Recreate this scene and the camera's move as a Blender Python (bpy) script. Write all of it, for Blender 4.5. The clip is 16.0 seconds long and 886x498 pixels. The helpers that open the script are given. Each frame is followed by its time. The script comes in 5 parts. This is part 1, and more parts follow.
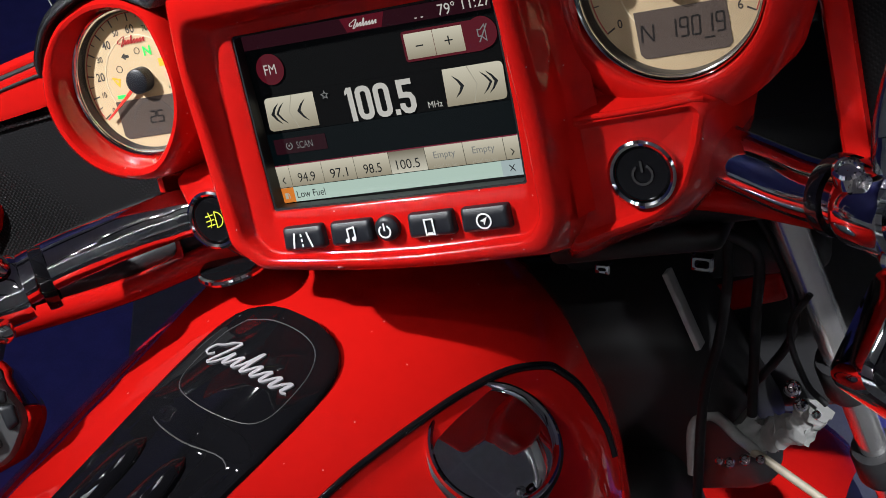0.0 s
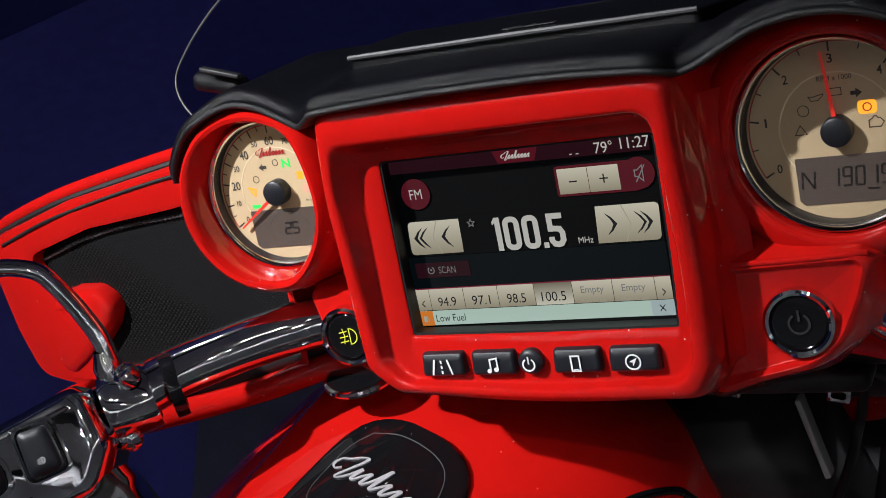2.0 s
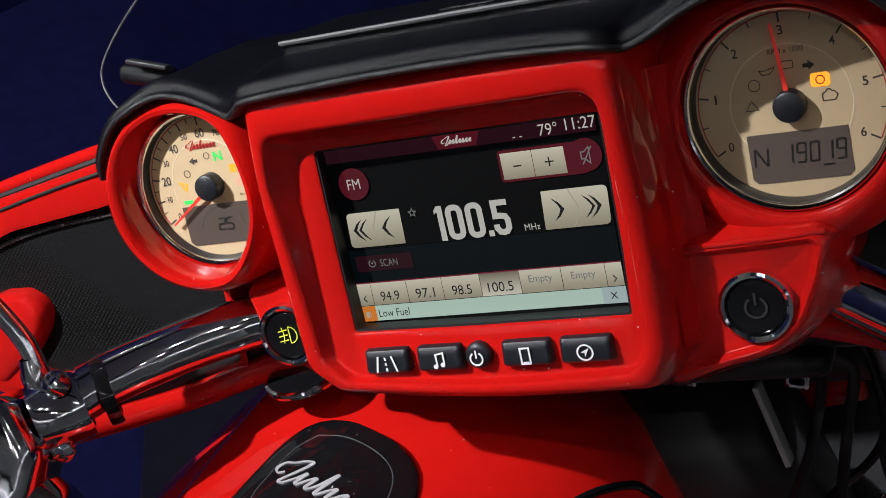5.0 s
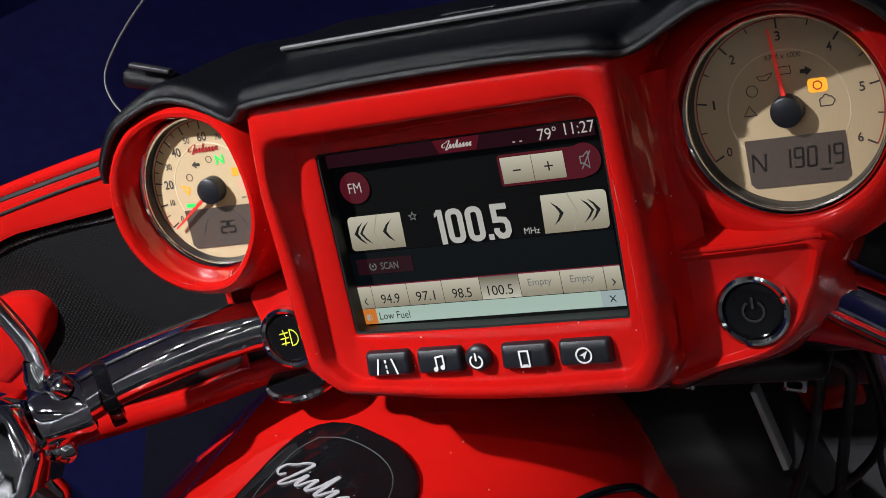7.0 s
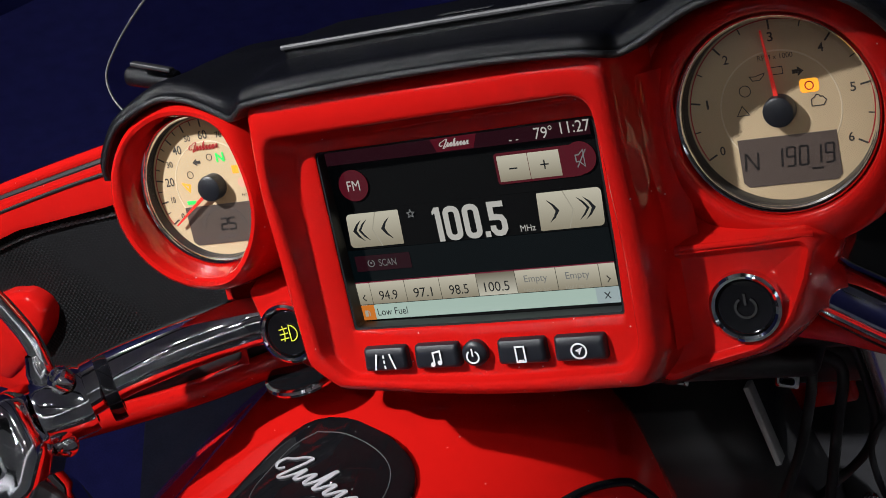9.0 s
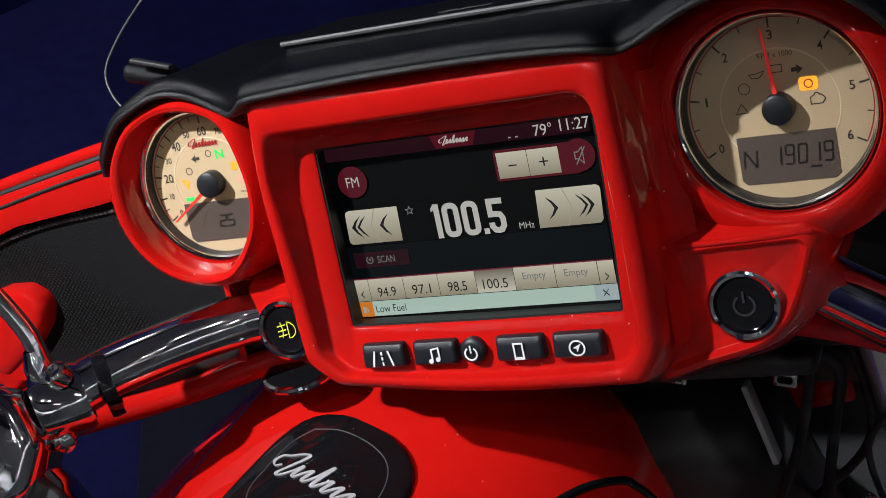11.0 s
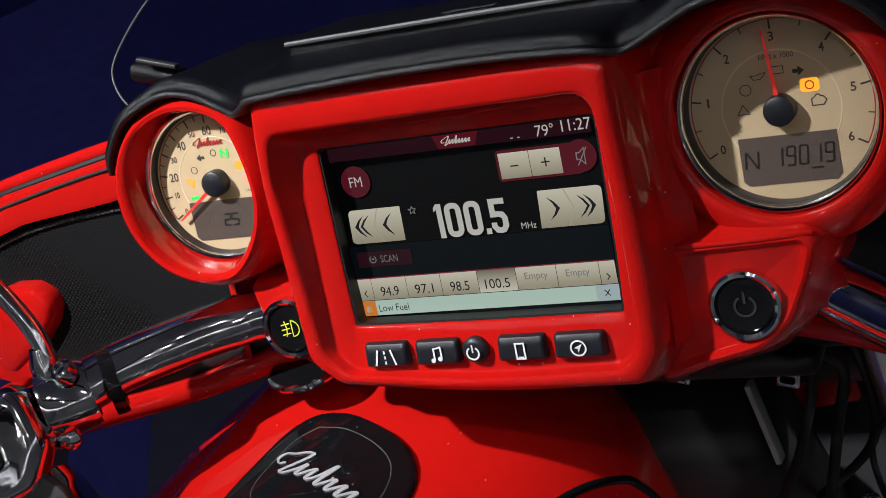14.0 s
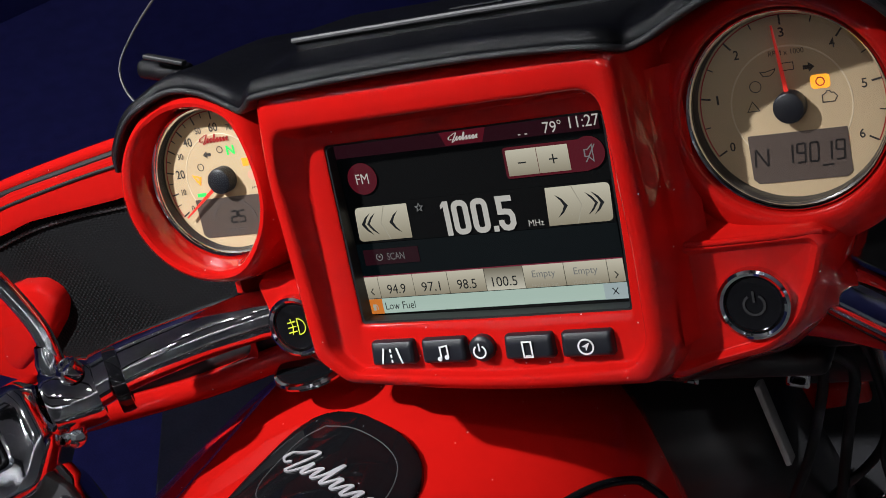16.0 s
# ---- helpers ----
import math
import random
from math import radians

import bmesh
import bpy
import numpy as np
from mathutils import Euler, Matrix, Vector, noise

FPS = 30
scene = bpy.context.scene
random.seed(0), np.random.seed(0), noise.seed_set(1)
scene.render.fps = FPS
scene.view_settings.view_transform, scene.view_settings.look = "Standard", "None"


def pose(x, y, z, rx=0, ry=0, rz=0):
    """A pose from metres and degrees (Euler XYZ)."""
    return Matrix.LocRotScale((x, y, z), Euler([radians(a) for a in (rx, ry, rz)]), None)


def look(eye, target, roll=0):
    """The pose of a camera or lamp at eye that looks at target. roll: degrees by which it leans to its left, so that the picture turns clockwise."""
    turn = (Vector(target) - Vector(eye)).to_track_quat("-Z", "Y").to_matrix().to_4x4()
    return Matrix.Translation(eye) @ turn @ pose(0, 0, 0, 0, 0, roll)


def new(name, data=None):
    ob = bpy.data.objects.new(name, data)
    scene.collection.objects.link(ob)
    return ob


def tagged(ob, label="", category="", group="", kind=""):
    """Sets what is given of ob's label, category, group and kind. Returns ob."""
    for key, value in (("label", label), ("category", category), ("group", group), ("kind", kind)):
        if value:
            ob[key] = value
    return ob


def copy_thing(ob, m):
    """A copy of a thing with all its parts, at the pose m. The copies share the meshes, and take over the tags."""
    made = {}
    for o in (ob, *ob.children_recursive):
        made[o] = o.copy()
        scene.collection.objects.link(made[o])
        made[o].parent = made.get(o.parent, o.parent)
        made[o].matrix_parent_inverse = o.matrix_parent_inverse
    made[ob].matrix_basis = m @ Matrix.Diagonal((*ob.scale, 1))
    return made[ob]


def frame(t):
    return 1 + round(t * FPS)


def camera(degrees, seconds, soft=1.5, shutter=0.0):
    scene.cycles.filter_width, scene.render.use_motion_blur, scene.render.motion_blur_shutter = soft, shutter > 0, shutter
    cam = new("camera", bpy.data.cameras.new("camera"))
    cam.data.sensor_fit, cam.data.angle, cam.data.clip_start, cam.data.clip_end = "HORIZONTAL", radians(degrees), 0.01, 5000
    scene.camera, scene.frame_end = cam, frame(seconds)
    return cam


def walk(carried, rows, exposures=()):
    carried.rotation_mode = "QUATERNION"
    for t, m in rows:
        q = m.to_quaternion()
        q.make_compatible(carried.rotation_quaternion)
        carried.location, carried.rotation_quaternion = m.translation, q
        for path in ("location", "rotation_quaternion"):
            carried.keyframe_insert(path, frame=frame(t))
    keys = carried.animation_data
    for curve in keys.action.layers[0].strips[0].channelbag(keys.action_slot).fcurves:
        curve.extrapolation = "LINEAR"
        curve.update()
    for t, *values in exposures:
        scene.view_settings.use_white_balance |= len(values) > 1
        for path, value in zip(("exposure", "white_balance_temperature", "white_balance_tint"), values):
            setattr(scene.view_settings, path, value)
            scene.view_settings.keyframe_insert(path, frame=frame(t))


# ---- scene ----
cam = camera(33.93, 16.0, soft=0.9)
# seconds, eye, turn in degrees
ROWS = [
    (0.0, 0.4508, -0.4216, 1.5448, 49.656, 3.430, 43.605),
    (0.2, 0.4556, -0.4320, 1.5575, 49.525, 3.061, 44.461),
    (0.5, 0.4544, -0.4452, 1.5713, 49.514, 3.071, 46.144),
    (0.7, 0.4423, -0.4586, 1.5776, 49.493, 3.367, 46.183),
    (1.0, 0.4193, -0.4769, 1.5834, 49.426, 2.789, 45.941),
    (1.5, 0.3964, -0.4588, 1.5999, 48.837, 2.917, 45.618),
    (1.7, 0.3893, -0.4456, 1.5979, 49.292, 2.978, 45.605),
    (2.0, 0.3764, -0.4258, 1.5939, 50.122, 2.963, 45.927),
    (2.5, 0.3681, -0.4104, 1.5744, 50.250, 3.072, 45.691),
    (2.7, 0.3707, -0.4083, 1.5730, 50.207, 3.211, 45.683),
    (3.0, 0.3721, -0.4047, 1.5696, 50.048, 2.794, 42.021),
    (3.5, 0.3706, -0.4145, 1.5732, 49.794, 2.710, 42.669),
    (4.0, 0.3649, -0.4071, 1.5681, 49.796, 2.827, 43.099),
    (6.5, 0.3613, -0.4080, 1.5692, 50.138, 2.855, 43.538),
    (7.0, 0.3660, -0.4098, 1.5716, 50.139, 2.842, 43.553),
    (7.5, 0.3669, -0.4104, 1.5726, 50.121, 2.938, 43.733),
    (8.0, 0.3691, -0.4136, 1.5749, 50.180, 2.874, 43.774),
    (8.5, 0.3730, -0.4180, 1.5792, 50.130, 2.748, 43.587),
    (9.0, 0.3725, -0.4161, 1.5778, 50.096, 2.678, 43.560),
    (11.5, 0.3746, -0.4193, 1.5751, 50.272, 2.327, 43.722),
    (12.0, 0.3781, -0.4115, 1.5760, 50.027, 3.063, 44.282),
    (12.5, 0.3736, -0.4231, 1.5773, 50.183, 2.562, 43.856),
    (13.0, 0.3782, -0.4114, 1.5748, 50.170, 3.092, 44.484),
    (13.5, 0.3779, -0.4169, 1.5768, 50.215, 2.555, 44.086),
    (14.0, 0.3788, -0.4148, 1.5785, 50.102, 2.649, 44.167),
    (14.5, 0.3712, -0.4134, 1.5737, 50.158, 2.498, 44.138),
    (15.0, 0.3710, -0.4076, 1.5738, 49.988, 2.993, 44.576),
    (15.5, 0.3691, -0.4120, 1.5713, 50.155, 2.802, 44.510),
    (16.0, 0.3787, -0.4110, 1.5728, 50.213, 2.825, 44.651),
]
walk(cam, [(t, pose(x, y, z, rx, ry, rz)) for t, x, y, z, rx, ry, rz in ROWS], [(0.0, 0.62, 6150, 10), (1.0, 0.52, 6150, 10), (2.0, 0.43, 6150, 10), (16.0, 0.42, 6150, 10)])

# ---- world and light ----
world = bpy.data.worlds.new("showroom_air")
scene.world = world
world.use_nodes = True
world.node_tree.nodes["Background"].inputs[0].default_value = (0.02, 0.025, 0.06, 1)
world.node_tree.nodes["Background"].inputs[1].default_value = 0.3


# ceiling spots: eye, target, watts, beam in degrees, blend, bulb radius
SPOTS = [
    ((-1.5, -2.02, 3.19), (-0.275, 0.03, 1.10), 640, 17, 1.0, 0.035),
    ((0.15, -1.52, 3.19), (0.06, -0.17, 0.92), 62, 11, 0.9, 0.05),
    ((1.7, -0.62, 3.19), (0.17, 0.27, 0.76), 420, 10, 1.0, 0.04),
]
for eye, target, watts, beam, blend, bulb in SPOTS:
    data = bpy.data.lights.new("ceiling_spot", "SPOT")
    data.energy, data.color, data.spot_size, data.spot_blend, data.shadow_soft_size = watts, (1.0, 0.98, 0.95), radians(beam), blend, bulb
    new("ceiling_spot", data).matrix_world = look(eye, target)


# ---- materials ----
def material(name, base, rough=0.5, metal=0.0, coat=0.0, spec=0.5, grain=0.0, grain_scale=200.0, bump=0.0, bump_scale=300.0, glow=None, glow_strength=1.0, wear=0.0, transmission=0.0):
    m = bpy.data.materials.new(name)
    m.use_nodes = True
    nt = m.node_tree
    b = nt.nodes["Principled BSDF"]
    b.inputs["Base Color"].default_value = (*base, 1)
    b.inputs["Roughness"].default_value = rough
    b.inputs["Metallic"].default_value = metal
    b.inputs["Coat Weight"].default_value = coat
    b.inputs["Coat Roughness"].default_value = 0.035
    b.inputs["Specular IOR Level"].default_value = spec
    b.inputs["Transmission Weight"].default_value = transmission
    if glow:
        b.inputs["Emission Color"].default_value = (*glow, 1)
        b.inputs["Emission Strength"].default_value = glow_strength
    tc = nt.nodes.new("ShaderNodeTexCoord")
    if grain > 0:
        n1 = nt.nodes.new("ShaderNodeTexNoise")
        n1.inputs["Scale"].default_value = grain_scale
        n1.inputs["Detail"].default_value = 4
        n2 = nt.nodes.new("ShaderNodeTexNoise")
        n2.inputs["Scale"].default_value = grain_scale / 14
        nt.links.new(tc.outputs["Object"], n1.inputs["Vector"])
        nt.links.new(tc.outputs["Object"], n2.inputs["Vector"])
        add = nt.nodes.new("ShaderNodeMath")
        nt.links.new(n1.outputs["Fac"], add.inputs[0])
        nt.links.new(n2.outputs["Fac"], add.inputs[1])
        ramp = nt.nodes.new("ShaderNodeMapRange")
        ramp.inputs["From Min"].default_value, ramp.inputs["From Max"].default_value = 0.6, 1.4
        ramp.inputs["To Min"].default_value, ramp.inputs["To Max"].default_value = 1 - grain, 1 + grain
        nt.links.new(add.outputs[0], ramp.inputs["Value"])
        mix = nt.nodes.new("ShaderNodeMix")
        mix.data_type, mix.blend_type = "RGBA", "MULTIPLY"
        mix.inputs["Factor"].default_value = 1
        mix.inputs["A"].default_value = (*base, 1)
        nt.links.new(ramp.outputs["Result"], mix.inputs["B"])
        nt.links.new(mix.outputs["Result"], b.inputs["Base Color"])
    if wear > 0:
        n3 = nt.nodes.new("ShaderNodeTexNoise")
        n3.inputs["Scale"].default_value = 35
        n3.inputs["Detail"].default_value = 6
        nt.links.new(tc.outputs["Object"], n3.inputs["Vector"])
        mr = nt.nodes.new("ShaderNodeMapRange")
        mr.inputs["From Min"].default_value, mr.inputs["From Max"].default_value = 0.35, 0.75
        mr.inputs["To Min"].default_value, mr.inputs["To Max"].default_value = rough, rough + wear
        nt.links.new(n3.outputs["Fac"], mr.inputs["Value"])
        nt.links.new(mr.outputs["Result"], b.inputs["Roughness"])
    if bump > 0:
        n4 = nt.nodes.new("ShaderNodeTexNoise")
        n4.inputs["Scale"].default_value = bump_scale
        n4.inputs["Detail"].default_value = 3
        nt.links.new(tc.outputs["Object"], n4.inputs["Vector"])
        bp = nt.nodes.new("ShaderNodeBump")
        bp.inputs["Strength"].default_value = bump
        bp.inputs["Distance"].default_value = 0.001
        nt.links.new(n4.outputs["Fac"], bp.inputs["Height"])
        nt.links.new(bp.outputs["Normal"], b.inputs["Normal"])
    return m


def red_paint():
    """Solid red under clear coat, with fine dust specks that roughen the coat."""
    m = material("red_paint", (0.46, 0.0065, 0.0045), rough=0.5, coat=1.0, spec=0.0, grain=0.05, grain_scale=90)
    nt, b = m.node_tree, m.node_tree.nodes["Principled BSDF"]
    tc = nt.nodes.new("ShaderNodeTexCoord")
    v = nt.nodes.new("ShaderNodeTexVoronoi")
    v.inputs["Scale"].default_value = 130
    nt.links.new(tc.outputs["Object"], v.inputs["Vector"])
    lt = nt.nodes.new("ShaderNodeMath")
    lt.operation = "LESS_THAN"
    lt.inputs[1].default_value = 0.055
    nt.links.new(v.outputs["Distance"], lt.inputs[0])
    bp = nt.nodes.new("ShaderNodeBump")
    bp.inputs["Strength"].default_value = 0.4
    bp.inputs["Distance"].default_value = 0.0008
    nt.links.new(lt.outputs[0], bp.inputs["Height"])
    nt.links.new(bp.outputs["Normal"], b.inputs["Coat Normal"])
    return m


def dust(m, amount, tone):
    """Sparse lint and dust specks, a third of a millimetre wide."""
    nt, b = m.node_tree, m.node_tree.nodes["Principled BSDF"]
    tc = nt.nodes.new("ShaderNodeTexCoord")
    v = nt.nodes.new("ShaderNodeTexVoronoi")
    v.inputs["Scale"].default_value = 120
    nt.links.new(tc.outputs["Object"], v.inputs["Vector"])
    near = nt.nodes.new("ShaderNodeMath")
    near.operation = "LESS_THAN"
    near.inputs[1].default_value = 0.05
    nt.links.new(v.outputs["Distance"], near.inputs[0])
    some = nt.nodes.new("ShaderNodeMath")
    some.operation = "LESS_THAN"
    some.inputs[1].default_value = amount
    nt.links.new(v.outputs["Color"], some.inputs[0])
    both = nt.nodes.new("ShaderNodeMath")
    both.operation = "MULTIPLY"
    nt.links.new(near.outputs[0], both.inputs[0])
    nt.links.new(some.outputs[0], both.inputs[1])
    mix = nt.nodes.new("ShaderNodeMix")
    mix.data_type = "RGBA"
    nt.links.new(both.outputs[0], mix.inputs["Factor"])
    old = b.inputs["Base Color"].links[0].from_socket
    nt.links.new(old, mix.inputs["A"])
    mix.inputs["B"].default_value = (tone, tone * 0.96, tone * 0.94, 1)
    nt.links.new(mix.outputs["Result"], b.inputs["Base Color"])
    dull = nt.nodes.new("ShaderNodeMath")
    dull.operation = "SUBTRACT"
    dull.inputs[0].default_value = b.inputs["Coat Weight"].default_value
    nt.links.new(both.outputs[0], dull.inputs[1])
    nt.links.new(dull.outputs[0], b.inputs["Coat Weight"])


RED = red_paint()
dust(RED, 0.42, 0.5)
# Denser pale specks painted for the fillet's dust and lamp glints.
SPECKLEDRED = red_paint()
dust(SPECKLEDRED, 0.85, 0.7)
MIRROR = material("mirror_chrome", (0.80, 0.80, 0.81), rough=0.02, metal=1.0, grain=0.02)
CHROME = material("chrome", (0.74, 0.74, 0.75), rough=0.03, metal=1.0, wear=0.07, grain=0.06, grain_scale=300, bump=0.07, bump_scale=60)
BRUSHED = material("satin_metal", (0.55, 0.55, 0.56), rough=0.3, metal=1.0, grain=0.12)
DARKMETAL = material("dark_metal", (0.10, 0.10, 0.105), rough=0.4, metal=0.6, grain=0.2, wear=0.2)
VISOR = material("grained_black_plastic", (0.0030, 0.0032, 0.0045), rough=0.30, spec=0.26, bump=0.40, bump_scale=3600, grain=0.25, wear=0.08)
# Paler and shinier than the visor, to strengthen the highlight along its edge.
VISORBEAD = material("satin_black_plastic", (0.006, 0.0065, 0.008), rough=0.42, spec=0.6, bump=0.55, bump_scale=2200, grain=0.3)
BLACK = material("black_plastic", (0.022, 0.022, 0.024), rough=0.45, spec=0.4, grain=0.2, bump=0.15, bump_scale=1200)
GLOSSBLACK = material("gloss_black", (0.005, 0.005, 0.006), rough=0.5, coat=1.0, spec=0.0, grain=0.2)
dust(GLOSSBLACK, 0.45, 0.25)
RUBBER = material("black_rubber", (0.007, 0.007, 0.008), rough=0.5, spec=0.3, grain=0.2)
BUTTON = material("soft_black_button", (0.010, 0.011, 0.015), rough=0.40, spec=0.4, grain=0.15, bump=0.1, bump_scale=1500)
GREYPLATE = material("grey_switch_plastic", (0.055, 0.055, 0.058), rough=0.45, grain=0.1, bump=0.1, bump_scale=1500)
WHITE = material("white_print", (0.8, 0.8, 0.8), rough=0.5)
YELLOWPRINT = material("yellow_green_print", (0.40, 0.43, 0.03), rough=0.5, glow=(0.5, 0.55, 0.02), glow_strength=0.16)
FRAMEBLACK = material("frame_plastic", (0.012, 0.012, 0.013), rough=0.5, spec=0.35, grain=0.25, grain_scale=60, bump=0.1, bump_scale=900)
ALU = material("polished_fork_tube", (0.86, 0.86, 0.86), rough=0.20, metal=0.93, grain=0.06, wear=0.06)
SILVER = material("silver_emblem", (0.34, 0.33, 0.35), rough=0.45, metal=0.0, grain=0.12)
DIAL = material("cream_dial", (0.57, 0.43, 0.26), rough=0.45, grain=0.03, grain_scale=60)
DIALRAISED = material("cream_dial_ring", (0.70, 0.58, 0.40), rough=0.35)
INK = material("dark_print", (0.040, 0.033, 0.028), rough=0.6)
REDINK = material("red_print", (0.42, 0.02, 0.02), rough=0.5)
NEEDLE = material("red_needle", (0.75, 0.03, 0.02), rough=0.4, glow=(0.9, 0.05, 0.03), glow_strength=0.12)
LCD = material("grey_display", (0.070, 0.052, 0.043), rough=0.3, grain=0.04, glow=(0.16, 0.12, 0.10), glow_strength=0.12)
LCDINK = material("display_segments", (0.015, 0.013, 0.013), rough=0.4)
LCDDIM = material("faint_segments", (0.085, 0.07, 0.065), rough=0.4)
AMBER = material("amber_lamp", (0.35, 0.10, 0.01), rough=0.4, glow=(1.0, 0.36, 0.02), glow_strength=0.95)
GREEN = material("green_lamp", (0.01, 0.16, 0.03), rough=0.4, glow=(0.05, 0.80, 0.12), glow_strength=0.9)
PINK = material("dim_red_lamp", (0.75, 0.38, 0.27), rough=0.4)
MATGREY = material("dark_grey_mat", (0.070, 0.076, 0.13), rough=0.85, grain=0.2, grain_scale=300, bump=0.3, bump_scale=600)
FLOORMAT = material("pale_bounce_floor", (0.50, 0.50, 0.50), rough=0.35, grain=0.12, grain_scale=25, wear=0.15)
BEAMMAT = material("dark_steel_paint", (0.05, 0.05, 0.055), rough=0.5, grain=0.15, grain_scale=20)
CARPET = material("navy_carpet", (0.055, 0.058, 0.34), rough=0.9, grain=0.25, grain_scale=400, bump=0.4, bump_scale=500)
NAVY = material("navy_wall_paint", (0.030, 0.034, 0.20), rough=0.7, grain=0.08, grain_scale=30)
GRIDMAT = material("white_grid_metal", (0.75, 0.75, 0.75), rough=0.45, grain=0.05)
CEILINGMAT = material("pale_ceiling_tile", (0.70, 0.70, 0.71), rough=0.85, grain=0.1)
GREYPANEL = material("pale_grey_wall", (0.55, 0.555, 0.57), rough=0.6, grain=0.1, grain_scale=40)
# glow of the fill strips added along two walls
STRIPGLOW = material("fill_strip", (0.9, 0.9, 0.9), glow=(1.0, 0.98, 0.97), glow_strength=9)
LAMPGLOW = material("lamp_lens", (0.9, 0.9, 0.9), glow=(1.0, 0.97, 0.93), glow_strength=80)


def screen_ink(name, rgb, strength=0.85):
    return material(name, (0.004, 0.004, 0.004), rough=0.12, spec=0.16, glow=rgb, glow_strength=strength * 0.64)


S_BACK = screen_ink("screen_black", (0.0006, 0.0008, 0.001), 1.0)
S_BAND = screen_ink("screen_dark_blue", (0.0014, 0.0034, 0.0042), 1.0)
S_CREAM = screen_ink("screen_cream", (0.56, 0.51, 0.38), 0.72)
def screen_fade(name, top, low):
    """A screen key whose colour runs from top to foot."""
    m = screen_ink(name, top, 0.8)
    nt, b = m.node_tree, m.node_tree.nodes["Principled BSDF"]
    tc, sep, mix = nt.nodes.new("ShaderNodeTexCoord"), nt.nodes.new("ShaderNodeSeparateXYZ"), nt.nodes.new("ShaderNodeMix")
    mix.data_type = "RGBA"
    mix.inputs["A"].default_value, mix.inputs["B"].default_value = (*low, 1), (*top, 1)
    nt.links.new(tc.outputs["Generated"], sep.inputs[0])
    nt.links.new(sep.outputs["Z"], mix.inputs["Factor"])
    nt.links.new(mix.outputs["Result"], b.inputs["Emission Color"])
    return m


S_KEY = screen_fade("screen_key", (0.70, 0.64, 0.48), (0.36, 0.31, 0.21))
S_DOWN = screen_fade("screen_pressed_key", (0.22, 0.19, 0.13), (0.72, 0.67, 0.52))
S_CREAM2 = screen_ink("screen_cream_shade", (0.42, 0.38, 0.28))
S_WHITE = screen_ink("screen_white", (0.76, 0.72, 0.63), 0.64)
S_GREY = screen_ink("screen_grey", (0.20, 0.20, 0.19))
S_RED = screen_ink("screen_dark_red", (0.085, 0.006, 0.012), 1.0)
S_RED2 = screen_ink("screen_deep_red", (0.020, 0.004, 0.007), 1.0)
S_LINE = screen_ink("screen_red_line", (0.16, 0.012, 0.03), 1.0)
S_MINT = screen_ink("screen_mint", (0.50, 0.63, 0.52))
S_MINT2 = screen_ink("screen_mint_grey", (0.42, 0.50, 0.48))
S_ORANGE = screen_ink("screen_orange", (0.75, 0.22, 0.03))
S_INK = screen_ink("screen_ink", (0.012, 0.013, 0.014), 1.0)


def mesh_cloth(name):
    """Black speaker cloth: a fine woven mesh in colour and relief."""
    m = material(name, (0.012, 0.012, 0.013), rough=0.6, spec=0.12)
    nt, b = m.node_tree, m.node_tree.nodes["Principled BSDF"]
    tc = nt.nodes.new("ShaderNodeTexCoord")
    mp = nt.nodes.new("ShaderNodeMapping")
    mp.inputs["Rotation"].default_value = (0, radians(45), 0)
    nt.links.new(tc.outputs["Object"], mp.inputs["Vector"])
    v = nt.nodes.new("ShaderNodeTexVoronoi")
    v.inputs["Scale"].default_value = 420
    v.inputs["Randomness"].default_value = 0.0
    nt.links.new(mp.outputs["Vector"], v.inputs["Vector"])
    mr = nt.nodes.new("ShaderNodeMapRange")
    mr.inputs["From Min"].default_value, mr.inputs["From Max"].default_value = 0.2, 0.6
    nt.links.new(v.outputs["Distance"], mr.inputs["Value"])
    mix = nt.nodes.new("ShaderNodeMix")
    mix.data_type = "RGBA"
    mix.inputs["A"].default_value, mix.inputs["B"].default_value = (0.0004, 0.0004, 0.0004, 1), (0.0066, 0.0066, 0.0072, 1)
    nt.links.new(mr.outputs["Result"], mix.inputs["Factor"])
    nt.links.new(mix.outputs["Result"], b.inputs["Base Color"])
    bp = nt.nodes.new("ShaderNodeBump")
    bp.inputs["Strength"].default_value, bp.inputs["Distance"].default_value = 0.6, 0.0008
    nt.links.new(mr.outputs["Result"], bp.inputs["Height"])
    nt.links.new(bp.outputs["Normal"], b.inputs["Normal"])
    return m


CLOTH = mesh_cloth("speaker_mesh")


def pane_glass(name, tint, ior=1.45):
    m = bpy.data.materials.new(name)
    m.use_nodes = True
    nt = m.node_tree
    nt.nodes.remove(nt.nodes["Principled BSDF"])
    tr, gl = nt.nodes.new("ShaderNodeBsdfTransparent"), nt.nodes.new("ShaderNodeBsdfGlossy")
    tr.inputs["Color"].default_value = (*tint, 1)
    gl.inputs["Roughness"].default_value = 0.02
    fr = nt.nodes.new("ShaderNodeFresnel")
    fr.inputs["IOR"].default_value = ior
    mx = nt.nodes.new("ShaderNodeMixShader")
    nt.links.new(fr.outputs[0], mx.inputs[0])
    nt.links.new(tr.outputs[0], mx.inputs[1])
    nt.links.new(gl.outputs[0], mx.inputs[2])
    nt.links.new(mx.outputs[0], nt.nodes["Material Output"].inputs["Surface"])
    return m


GLASS = pane_glass("clear_glass", (0.97, 0.97, 0.97))
SMOKED = pane_glass("smoked_glass", (0.74, 0.74, 0.78), 1.04)


